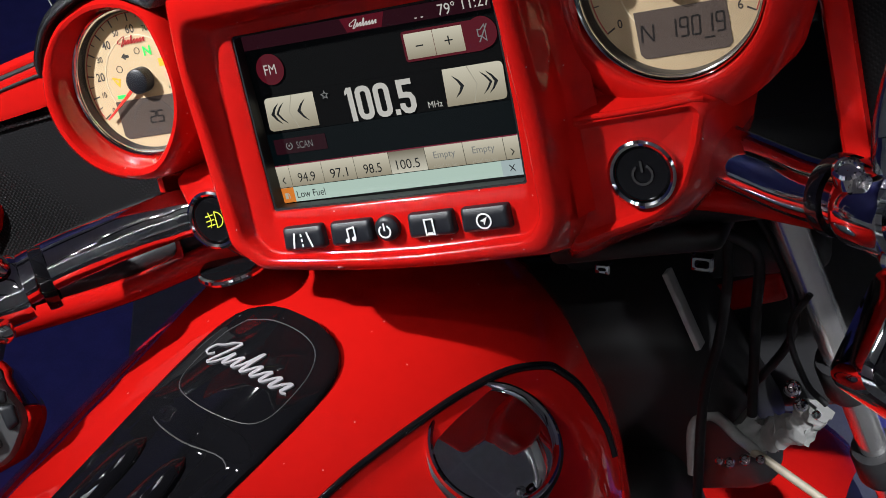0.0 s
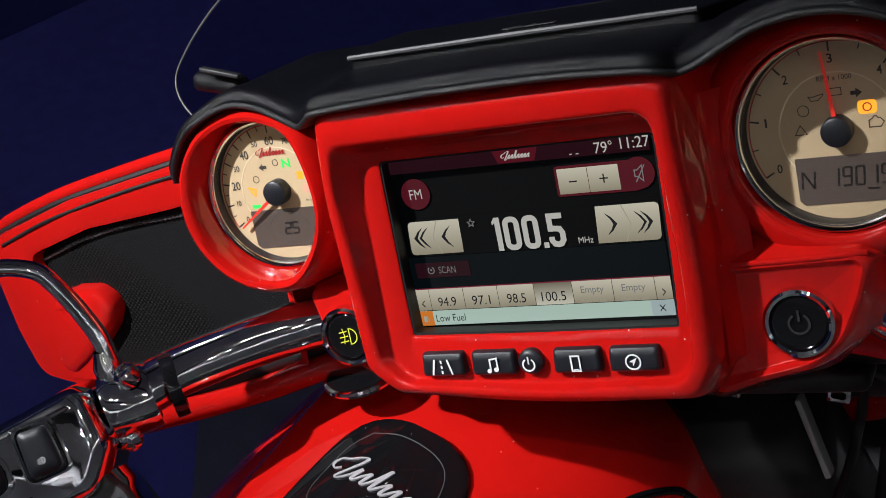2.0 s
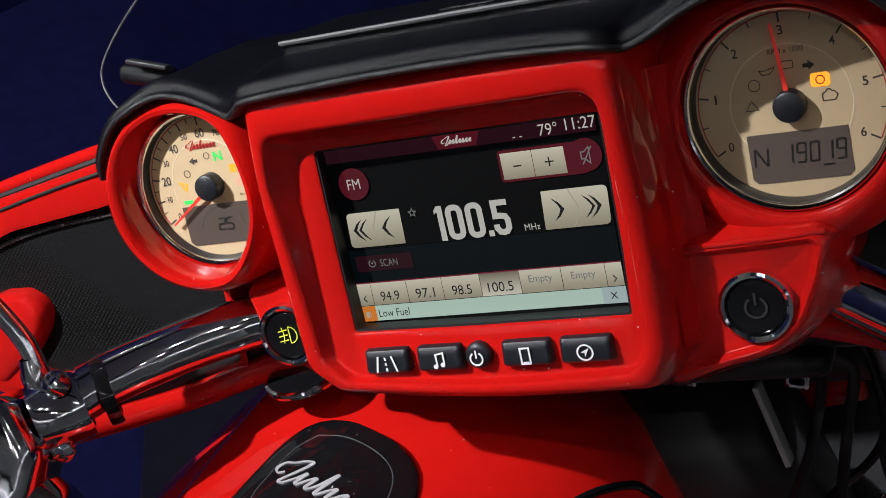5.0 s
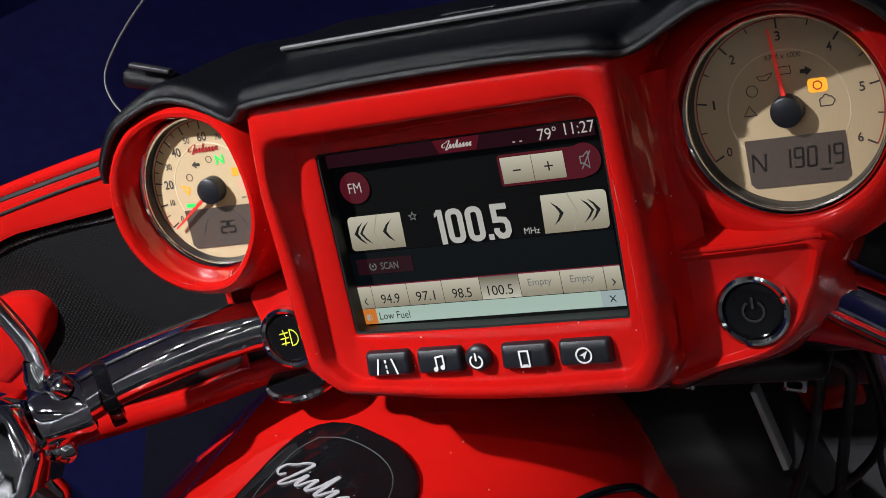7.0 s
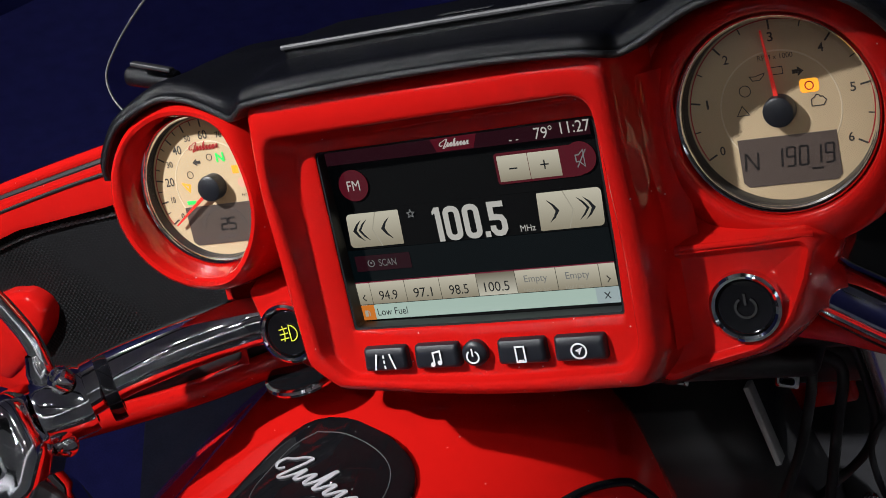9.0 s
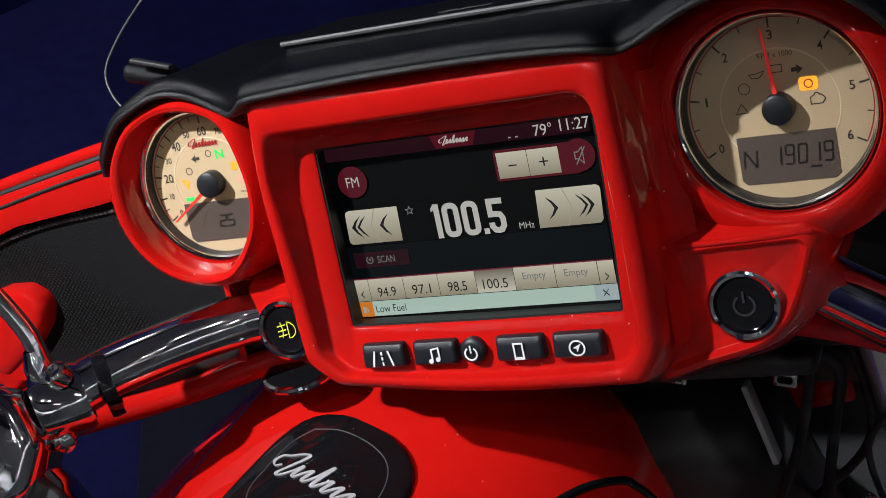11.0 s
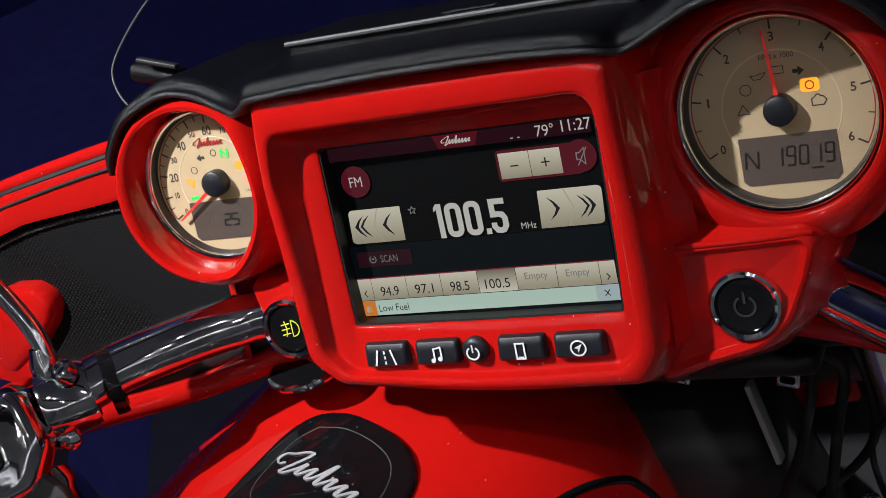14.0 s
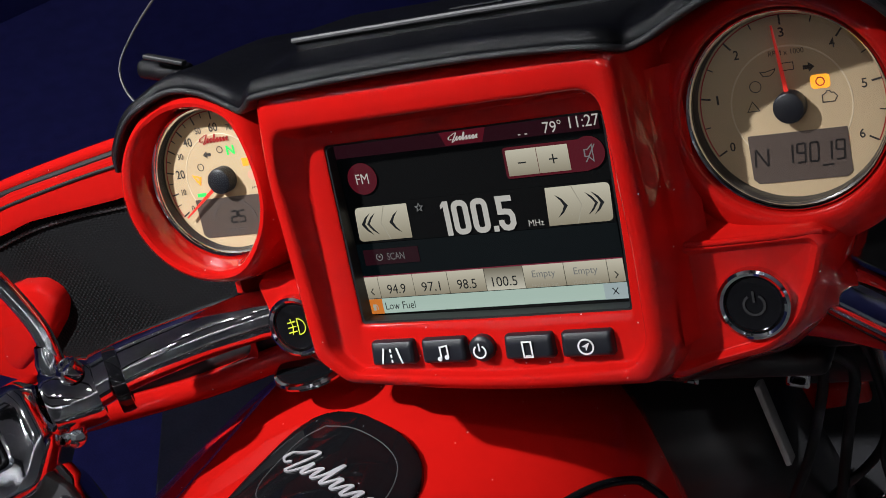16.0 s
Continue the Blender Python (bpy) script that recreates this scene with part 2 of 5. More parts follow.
# ---- building helpers ----
def part(name, bm, mat, parent=None, label="", m=None, sharp=38, recalc=True):
    if recalc:
        bmesh.ops.recalc_face_normals(bm, faces=bm.faces[:])
    me = bpy.data.meshes.new(name)
    bm.to_mesh(me)
    bm.free()
    me.materials.append(mat)
    me.polygons.foreach_set("use_smooth", [True] * len(me.polygons))
    me.set_sharp_from_angle(angle=radians(sharp))
    ob = new(name, me)
    if parent:
        ob.parent = parent
    if m is not None:
        ob.matrix_basis = m
    if label:
        tagged(ob, label)
    return ob


def rpoly(corners, radii, seg=6):
    """A closed outline with rounded corners, the same number of points for every set of as many corners."""
    out, n = [], len(corners)
    radii = [radii] * n if isinstance(radii, (int, float)) else radii
    for i in range(n):
        p, a, b = Vector(corners[i]), Vector(corners[i - 1]), Vector(corners[(i + 1) % n])
        u, v = a - p, b - p
        lu, lv = u.length, v.length
        u, v = u / lu, v / lv
        half = max(0.02, math.acos(max(-1, min(1, u.dot(v)))) / 2)
        d = min(radii[i] / math.tan(half), 0.48 * lu, 0.48 * lv)
        s, e = p + u * d, p + v * d
        for k in range(seg + 1):
            t = k / seg
            out.append(tuple((1 - t) ** 2 * s + 2 * t * (1 - t) * p + t * t * e))
    return out


def loft(bm, loops, closed=True, cap0=False, cap1=False):
    rings = [[bm.verts.new(p) for p in loop] for loop in loops]
    for a, b in zip(rings, rings[1:]):
        n = len(a)
        for i in range(n if closed else n - 1):
            bm.faces.new((a[i], a[(i + 1) % n], b[(i + 1) % n], b[i]))
    if cap0:
        bm.faces.new(rings[0])
    if cap1:
        bm.faces.new(rings[-1][::-1])
    return rings


def inset(corners, d):
    """The outline moved inwards by d (outwards: minus), corner by corner."""
    n, out = len(corners), []
    area = sum(corners[i][0] * corners[(i + 1) % n][1] - corners[(i + 1) % n][0] * corners[i][1] for i in range(n))
    s = 1 if area > 0 else -1
    for i in range(n):
        p, a, b = Vector(corners[i]), Vector(corners[i - 1]), Vector(corners[(i + 1) % n])
        e1, e2 = (p - a).normalized(), (b - p).normalized()
        n1, n2 = Vector((-e1.y, e1.x)) * s, Vector((-e2.y, e2.x)) * s
        k = (n1 + n2) / max(0.35, 1 + n1.dot(n2))
        out.append(tuple(p + k * d))
    return out


def shell(corners, radii, steps, seg=6, depth=None, cap0=False, cap1=False, bm=None):
    """Rings of one outline in the dash plane: steps of (inset, y). depth: an addition to y as a function of x, z."""
    bm = bm or bmesh.new()
    loops = []
    for d, y in steps:
        loop = rpoly(inset(corners, d), radii, seg)
        loops.append([(x, y + (depth(x, z) if depth else 0), z) for x, z in loop])
    loft(bm, loops, True, cap0, cap1)
    return bm


def lathe(profile, m=Matrix(), seg=48, bm=None, cap=False):
    """Turns (radius, height) about local z; m places it."""
    bm = bm or bmesh.new()
    rings = []
    for r, h in profile:
        rings.append([bm.verts.new(m @ Vector((r * math.cos(2 * math.pi * k / seg), r * math.sin(2 * math.pi * k / seg), h))) for k in range(seg)])
    for a, b in zip(rings, rings[1:]):
        for i in range(seg):
            bm.faces.new((a[i], a[(i + 1) % seg], b[(i + 1) % seg], b[i]))
    if cap:
        bm.faces.new(rings[0][::-1])
        bm.faces.new(rings[-1])
    return bm


def smooth_path(points, n=8):
    """A Catmull-Rom path through the points."""
    p = [Vector(q) for q in points]
    p = [2 * p[0] - p[1], *p, 2 * p[-1] - p[-2]]
    out = []
    for i in range(1, len(p) - 2):
        for k in range(n):
            t = k / n
            a, b, c, d = p[i - 1], p[i], p[i + 1], p[i + 2]
            out.append(0.5 * (2 * b + (c - a) * t + (2 * a - 5 * b + 4 * c - d) * t * t + (3 * b - a - 3 * c + d) * t ** 3))
    out.append(p[-2])
    return out


def tube(points, radius, seg=16, n=8, bm=None, caps=True):
    bm = bm or bmesh.new()
    path = smooth_path(points, n)
    up = Vector((0.13, 0.21, 0.97))
    loops = []
    for i, q in enumerate(path):
        d = (path[min(i + 1, len(path) - 1)] - path[max(i - 1, 0)]).normalized()
        side = d.cross(up).normalized()
        up = side.cross(d).normalized()
        r = radius(i / (len(path) - 1)) if callable(radius) else radius
        loops.append([tuple(q + r * (math.cos(2 * math.pi * k / seg) * side + math.sin(2 * math.pi * k / seg) * up)) for k in range(seg)])
    loft(bm, loops, True, caps, caps)
    return bm


def towards(p, d):
    """A pose at p whose z points along d."""
    return Matrix.Translation(p) @ Vector(d).to_track_quat("Z", "Y").to_matrix().to_4x4()


def box(bm, m, sx, sy, sz, bevel=0.0):
    made = bmesh.ops.create_cube(bm, size=1, matrix=m @ Matrix.Diagonal((sx, sy, sz, 1)))
    if bevel:
        edges = {e for v in made["verts"] for e in v.link_edges}
        bmesh.ops.bevel(bm, geom=list(edges), offset=bevel, segments=3, affect="EDGES", profile=0.5)
    return bm


def plate(bm, outline, y, thick=0.0003):
    """A thin flat piece in the dash plane, facing the rider."""
    front = [bm.verts.new((x, y, z)) for x, z in outline]
    back = [bm.verts.new((x, y + thick, z)) for x, z in outline]
    bm.faces.new(front)
    n = len(front)
    for i in range(n):
        bm.faces.new((front[i], front[(i + 1) % n], back[(i + 1) % n], back[i]))
    return bm


def stroke(bm, pts, w, y, closed=False, thick=0.0002):
    """A drawn line of width w in the dash plane, mitred at its corners."""
    pts = [Vector(p) for p in pts]
    if closed and (pts[0] - pts[-1]).length < 1e-7:
        pts.pop()
    n = len(pts)
    loops = []
    for i, p in enumerate(pts):
        a = pts[i - 1] if i or closed else None
        b = pts[(i + 1) % n] if i + 1 < n or closed else None
        d1 = (p - a).normalized() if a is not None else (b - p).normalized()
        d2 = (b - p).normalized() if b is not None else d1
        n1, n2 = Vector((-d1.y, d1.x)), Vector((-d2.y, d2.x))
        k = (n1 + n2) / max(0.4, 1 + n1.dot(n2)) * (w * 0.5)
        q = p - d1 * (w * 0.3) if a is None else p + d1 * (w * 0.3) if b is None else p
        loops.append([(q.x + k.x, y, q.y + k.y), (q.x - k.x, y, q.y - k.y), (q.x - k.x, y + thick, q.y - k.y), (q.x + k.x, y + thick, q.y + k.y)])
    if closed:
        loops.append(loops[0])
    loft(bm, loops, True, not closed, not closed)
    return bm


def ring_pts(cx, cz, r, n=24, a0=0, a1=360):
    return [(cx + r * math.cos(radians(a0 + (a1 - a0) * k / n)), cz + r * math.sin(radians(a0 + (a1 - a0) * k / n))) for k in range(n + (0 if abs(a1 - a0) == 360 else 1))]


def rect(x0, z0, x1, z1):
    return [(x0, z0), (x1, z0), (x1, z1), (x0, z1)]


def writing(name, text, x, z, y, height, width, mat, parent, align="CENTER", bold=0.0, slant=0.0, label=""):
    """Letters as high and wide in all as given in metres, flat in the dash plane, round x (or from x on) and z."""
    cu = bpy.data.curves.new(name, "FONT")
    cu.body, cu.size = text, 1.0
    cu.offset, cu.shear, cu.resolution_u = bold, slant, 4
    tmp = new("tmp", cu)
    me = bpy.data.meshes.new_from_object(tmp.evaluated_get(bpy.context.evaluated_depsgraph_get()))
    bpy.data.objects.remove(tmp)
    bpy.data.curves.remove(cu)
    xs, zs = [v.co.x for v in me.vertices], [v.co.y for v in me.vertices]
    kx, kz = width / (max(xs) - min(xs)), height / max(1e-6, max(zs) - min(zs))
    left = x - width / 2 if align == "CENTER" else x
    me.transform(Matrix(((kx, 0, 0, left - kx * min(xs)), (0, 0, -1, y), (0, kz, 0, z - height / 2 - kz * min(zs)), (0, 0, 0, 1))))
    me.name = name
    me.materials.clear()
    me.materials.append(mat)
    ob = new(name, me)
    ob.parent = parent
    if label:
        tagged(ob, label)
    return ob


# ---- setting ----
def wall(name, x0, y0, x1, y1, height, thick, mat, label):
    bm = bmesh.new()
    d = Vector((x1 - x0, y1 - y0, 0))
    m = Matrix.Translation(((x0 + x1) / 2, (y0 + y1) / 2, height / 2)) @ Matrix.Rotation(math.atan2(d.y, d.x), 4, "Z")
    box(bm, m, d.length, thick, height)
    return tagged(part(name, bm, mat), label, "wall", kind="structure")


# Unseen floor beyond the carpet is made pale to bounce light onto the ceiling.
bm = bmesh.new()
box(bm, pose(0, 0, -0.05), 9, 9, 0.1)
tagged(part("floor", bm, FLOORMAT), "unseen pale grey floor round the carpet, added to bounce light", "floor", kind="structure")
bm = bmesh.new()
box(bm, pose(-0.97, 0.82, 0.004), 2.54, 3.44, 0.008, 0.002)
tagged(part("carpet", bm, CARPET), "navy blue carpet on the showroom floor", "carpet")
bm = bmesh.new()
box(bm, pose(0, 0, 3.46), 9, 9, 0.1)
for i in range(14):
    for j in range(14):
        box(bm, pose(-4.2 + 0.6 * i + 0.3, -4.2 + 0.6 * j + 0.3, 3.404), 0.585, 0.585, 0.012)
tiles = len(bm.faces)
for k in range(15):
    box(bm, pose(-4.2 + 0.6 * k, 0, 3.396), 0.024, 8.4, 0.008)
    box(bm, pose(0, -4.2 + 0.6 * k, 3.3945), 8.4, 0.024, 0.008)
bm.faces.ensure_lookup_table()
for f in bm.faces[tiles:]:
    f.material_index = 1
ceiling = part("ceiling", bm, CEILINGMAT)
ceiling.data.materials.append(GRIDMAT)
tagged(ceiling, "grey tiled showroom ceiling in a white metal grid", "ceiling", kind="structure")
bm = bmesh.new()
outline = [(-1.50, 0.705), (-0.40, -0.225), (0.28, 0.55), (-0.82, 1.48)]
loft(bm, [[(x, y, z) for x, y in rpoly(inset(outline, d), 0.02, 4)] for d, z in ((0.0, 0.008), (0.0, 0.013), (0.003, 0.016), (0.01, 0.016))], cap1=True)
tagged(part("floor_mat", bm, MATGREY), "dark grey display mat on the carpet under the front wheel", "floor mat")
# Unseen bars added to break the ceiling's reflection in the chrome into stripes.
for k in range(4):
    bm = bmesh.new()
    box(bm, pose(1.05, -3.3 + 1.5 * k, 3.30), 6.55, 0.12, 0.18, 0.006)
    tagged(part("beam_%d" % (k + 1), bm, BEAMMAT), "unseen dark bar added under the ceiling to stripe reflections", "beam", kind="structure")


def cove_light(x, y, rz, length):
    """Added fill light, unseen: an open-topped wall trough whose glowing strip washes the ceiling."""
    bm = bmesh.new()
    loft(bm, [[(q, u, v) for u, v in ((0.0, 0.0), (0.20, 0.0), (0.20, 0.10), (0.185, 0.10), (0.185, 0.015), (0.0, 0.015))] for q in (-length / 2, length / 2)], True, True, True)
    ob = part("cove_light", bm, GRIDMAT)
    tagged(ob, "unseen white cove added for fill, with a glowing light strip", "cove light", "cove lights")
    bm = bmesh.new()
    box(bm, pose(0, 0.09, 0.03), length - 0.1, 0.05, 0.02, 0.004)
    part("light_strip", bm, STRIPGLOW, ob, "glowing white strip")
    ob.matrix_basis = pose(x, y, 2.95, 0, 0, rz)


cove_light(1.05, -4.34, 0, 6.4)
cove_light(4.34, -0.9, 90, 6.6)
wall("wall_north", -4.4, 2.6, 4.4, 2.6, 3.4, 0.12, NAVY, "plain navy blue showroom wall")
wall("wall_west", -2.3, -4.4, -2.3, 2.54, 3.4, 0.12, NAVY, "plain navy blue showroom side wall")
wall("wall_east", 4.4, -4.4, 4.4, 2.54, 3.4, 0.12, GREYPANEL, "grey showroom wall behind the camera")
wall("wall_south", -2.24, -4.4, 4.34, -4.4, 3.4, 0.12, GREYPANEL, "grey showroom end wall behind the camera")


def track_light():
    """A rail under the ceiling with two round spot heads."""
    bm = bmesh.new()
    box(bm, pose(0, 0, -0.018), 0.74, 0.034, 0.028, 0.004)
    ob = part("track_light", bm, RUBBER)
    tagged(ob, "black ceiling track with two lit spot heads", "track light", "ceiling track lights")
    for x in (-0.22, 0.22):
        m = pose(x, 0, -0.12, 12, 0, 0)
        bm = lathe([(0.006, 0.095), (0.006, 0.05), (0.030, 0.045), (0.044, 0.030), (0.046, -0.050), (0.043, -0.050), (0.040, -0.040), (0.0003, -0.030)], m, 24)
        head = part("spot_head", bm, RUBBER, ob, "black spot head")
        bm = bmesh.new()
        bmesh.ops.create_circle(bm, cap_ends=True, segments=24, radius=0.036, matrix=m @ pose(0, 0, -0.044, 180))
        part("lens", bm, LAMPGLOW, head, "glowing white lens", recalc=False)
    return ob


track0 = track_light()
track0.matrix_basis = pose(-1.28, -2.0, 3.395)
for x, y, rz in ((0.37, -1.5, 0), (1.9, -1.95, 0), (0.9, -3.6, 0), (-1.75, 0.25, 90), (1.92, -0.6, 0)):
    copy_thing(track0, pose(x, y, 3.395, 0, 0, rz))

# ---- the motorcycle ----
LEAN, STEER, RAKE, TILT = -5, 29, 27, -15
bike = new("motorcycle")
bike.matrix_basis = pose(0, 0, 0, 0, LEAN, 0)
tagged(bike, "bright red touring motorcycle with fork-mounted fairing and touchscreen dash", "motorcycle")
D = pose(0.067, 0, 1.05) @ pose(0, 0, 0, RAKE) @ pose(0, 0, 0, 0, 0, STEER) @ pose(0, 0, 0, -RAKE) @ pose(0, 0, 0, TILT)


# ---- centre panel of the dash ----
CREST = [(-0.1000, 0.1340), (0.0975, 0.1360), (0.0985, 0.085), (0.1010, 0.030), (0.0990, -0.022), (0.0880, -0.0385), (0.0, -0.0400), (-0.0870, -0.0320), (-0.1040, -0.017), (-0.1045, 0.030), (-0.1055, 0.090)]
WELL = [(-0.0935, 0.1145), (0.0885, 0.1165), (0.0900, 0.085), (0.0915, 0.030), (0.0900, -0.018), (0.0800, -0.0300), (0.0, -0.0325), (-0.0800, -0.0260), (-0.0935, -0.013), (-0.0950, 0.030), (-0.0980, 0.090)]
LIP = [(-0.0845, 0.1065), (0.0860, 0.1110), (0.0875, 0.085), (0.0890, 0.030), (0.0875, -0.016), (0.0780, -0.0270), (0.0, -0.0295), (-0.0780, -0.0240), (-0.0880, -0.015), (-0.0885, 0.030), (-0.0875, 0.090)]
HOLE = [(-0.0745, 0.1005), (0.0835, 0.1015), (0.0835, 0.085), (0.0830, 0.030), (0.0820, 0.008), (0.0818, -0.0010), (0.0, -0.0010), (-0.0735, 0.0), (-0.0736, 0.008), (-0.0740, 0.030), (-0.0745, 0.085)]
RAD = [0.010, 0.010, 0.4, 0.4, 0.03, 0.012, 0.9, 0.014, 0.014, 0.5, 0.3]
RADW = [0.010, 0.013, 0.4, 0.4, 0.03, 0.012, 0.9, 0.012, 0.012, 0.5, 0.3]
RADH = [0.003, 0.003, 0.4, 0.4, 0.03, 0.002, 0.9, 0.002, 0.03, 0.5, 0.3]


def ring_y(corners, radii, y_top, y_low, roof=0.1435):
    """A ring whose depth runs from the top of the panel to its foot."""
    out = []
    for x, z in rpoly(corners, radii):
        t = max(0.0, min(1.0, (z + 0.035) / 0.165))
        out.append((x, y_low + (y_top - y_low) * t, min(z, roof)))
    return out


bm = bmesh.new()
loft(bm, [
    ring_y(inset(CREST, -0.016), RAD, 0.055, 0.055),
    ring_y(inset(CREST, -0.011), RAD, 0.020, 0.020),
    ring_y(inset(CREST, -0.0045), RAD, -0.010, -0.006),
    ring_y(inset(CREST, -0.0015), RAD, -0.021, -0.016),
    ring_y(inset(CREST, 0.0005), RAD, -0.0260, -0.0205),
    ring_y(inset(CREST, 0.0035), RAD, -0.0285, -0.0235),
    ring_y(inset(WELL, -0.002), RADW, -0.0290, -0.0240),
    ring_y(WELL, RADW, -0.0282, -0.0235),
    ring_y(inset(WELL, 0.0012), RADW, -0.0260, -0.0220),
    ring_y(inset(LIP, -0.0012), RADW, -0.0135, -0.0180),
    ring_y(LIP, RADW, -0.0120, -0.0170),
    ring_y(inset(LIP, 0.002), RADW, -0.0115, -0.0168),
    ring_y(inset(HOLE, -0.0012), RADH, -0.0115, -0.0165),
    ring_y(HOLE, RADH, -0.0105, -0.0155),
    ring_y(HOLE, RADH, -0.0065, -0.0125),
])
panel = part("dash_panel", bm, RED, bike, "glossy red centre panel round the screen", m=D, sharp=50)

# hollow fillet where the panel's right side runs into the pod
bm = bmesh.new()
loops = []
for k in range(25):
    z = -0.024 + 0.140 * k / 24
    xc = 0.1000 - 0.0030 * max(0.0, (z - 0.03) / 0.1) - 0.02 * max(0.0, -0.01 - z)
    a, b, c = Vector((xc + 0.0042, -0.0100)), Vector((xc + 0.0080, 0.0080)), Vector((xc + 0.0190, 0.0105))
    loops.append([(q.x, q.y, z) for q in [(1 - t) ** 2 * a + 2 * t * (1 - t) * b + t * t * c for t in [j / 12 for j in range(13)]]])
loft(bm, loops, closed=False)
part("panel_fillet", bm, SPECKLEDRED, bike, "glossy red fillet beside the panel", m=D, sharp=60)

# black tray and the screen in it
bm = bmesh.new()
loft(bm, [
    ring_y(inset(HOLE, -0.0006), RADH, -0.0095, -0.0155),
    ring_y(inset(HOLE, 0.0012), RADH, -0.0100, -0.0150),
    ring_y(inset(HOLE, 0.0006), RADH, -0.002, -0.003),
    ring_y([(x * 1.03 - 0.0015, z + (0.001 if z > 0.05 else -0.002)) for x, z in HOLE], RADH, 0.0008, 0.0008),
], cap1=True)
screen_tray = part("screen_surround", bm, RUBBER, bike, "black plastic screen surround", m=D)

bm = bmesh.new()
plate(bm, rect(-0.0800, -0.003, 0.0800, 0.1025), 0.0004, 0.0003)
touch = part("touchscreen", bm, S_BACK, bike, "lit touchscreen showing the radio page", m=D)


def glyph(name, build, mat, label=""):
    bm = bmesh.new()
    build(bm)
    return part(name, bm, mat, touch, label)


Y1, Y2, Y3, Y4 = -0.0002, -0.0006, -0.0010, -0.0014
glyph("status_bar", lambda b: plate(b, rect(-0.0755, 0.0900, 0.0765, 0.0985), Y1), S_RED2, "dim red status bar")
glyph("logo_tab", lambda b: plate(b, [(-0.0115, 0.0982), (-0.0085, 0.0905), (0.0125, 0.0905), (0.0155, 0.0982)], Y2), S_RED, "dark red tab")


def flourish(b, x, z, s, y, w, thick=0.0002):
    """A plain looping pen flourish, one ribbon with thick and thin strokes."""
    pts = [(-0.80, -0.02), (-0.90, -0.08), (-1.0, 0.0), (-0.96, 0.14), (-0.82, 0.20), (-0.68, 0.30), (-0.56, 0.33), (-0.56, 0.22), (-0.64, 0.00), (-0.72, -0.22), (-0.62, -0.20), (-0.50, -0.04)]
    for k in range(6):
        a = -0.44 + 0.22 * k
        h = 0.30 if k == 2 else 0.10
        pts += [(a, h), (a + 0.01, h - 0.05), (a, -0.13), (a + 0.06, -0.13), (a + 0.15, 0.02)]
    pts += [(0.90, 0.10), (0.89, -0.12), (0.99, -0.10)]
    path = smooth_path([(x + s * (px + 0.28 * pz), pz * s + z, 0) for px, pz in pts], 5)
    loops = []
    for i, p in enumerate(path):
        d = (path[min(i + 1, len(path) - 1)] - path[max(i - 1, 0)]).normalized()
        h = 0.5 * w * (0.30 + 0.70 * d.y * d.y)
        n = Vector((-d.y, d.x, 0)) * h
        f = y - 0.0000008 * i
        loops.append([(p.x + n.x, f, p.y + n.y), (p.x - n.x, f, p.y - n.y), (p.x - n.x, y + thick, p.y - n.y), (p.x + n.x, y + thick, p.y + n.y)])
    loft(b, loops, True, True, True)


glyph("logo_mark", lambda b: flourish(b, 0.0025, 0.0940, 0.0085, Y3, 0.0008), S_WHITE, "pale script-like mark")
writing("temperature", "79°", 0.0520, 0.0940, Y3, 0.0062, 0.0100, S_WHITE, touch)
writing("clock", "11:27", 0.0692, 0.0950, Y3, 0.0060, 0.0158, S_WHITE, touch)
writing("signal_dashes", "- -", 0.0355, 0.0918, Y3, 0.0006, 0.0052, S_WHITE, touch)
glyph("source_button", lambda b: plate(b, ring_pts(-0.0617, 0.0778, 0.0088, 36), Y2), S_RED, "dark red round button")
writing("source_name", "FM", -0.0615, 0.0778, Y3, 0.0056, 0.0076, S_WHITE, touch)

# volume keys and mute
glyph("volume_frame", lambda b: plate(b, rpoly(rect(0.0222, 0.0692, 0.0715, 0.0858), [0.002, 0.006, 0.006, 0.002]), Y1), S_RED, "dark red volume frame")
glyph("volume_down_key", lambda b: plate(b, rect(0.0238, 0.0706, 0.0405, 0.0843), Y2), S_KEY)
glyph("volume_up_key", lambda b: plate(b, rect(0.0409, 0.0706, 0.0578, 0.0843), Y2), S_KEY)
glyph("minus_sign", lambda b: stroke(b, [(0.0302, 0.0772), (0.0342, 0.0772)], 0.0007, Y3), S_INK)
glyph("plus_sign", lambda b: (stroke(b, [(0.0473, 0.0775), (0.0515, 0.0775)], 0.0007, Y3), stroke(b, [(0.0494, 0.0753), (0.0494, 0.0797)], 0.0007, Y3)), S_INK)
glyph("mute_button", lambda b: plate(b, ring_pts(0.0686, 0.0786, 0.0085, 36), Y2), S_RED, "dark red mute button")
glyph("mute_icon", lambda b: (stroke(b, [(0.0665, 0.0768), (0.0665, 0.0803), (0.0682, 0.0803), (0.0708, 0.0826), (0.0708, 0.0742), (0.0682, 0.0768)], 0.0006, Y3, True), stroke(b, [(0.0668, 0.0740), (0.0722, 0.0826)], 0.0006, Y3)), S_GREY)

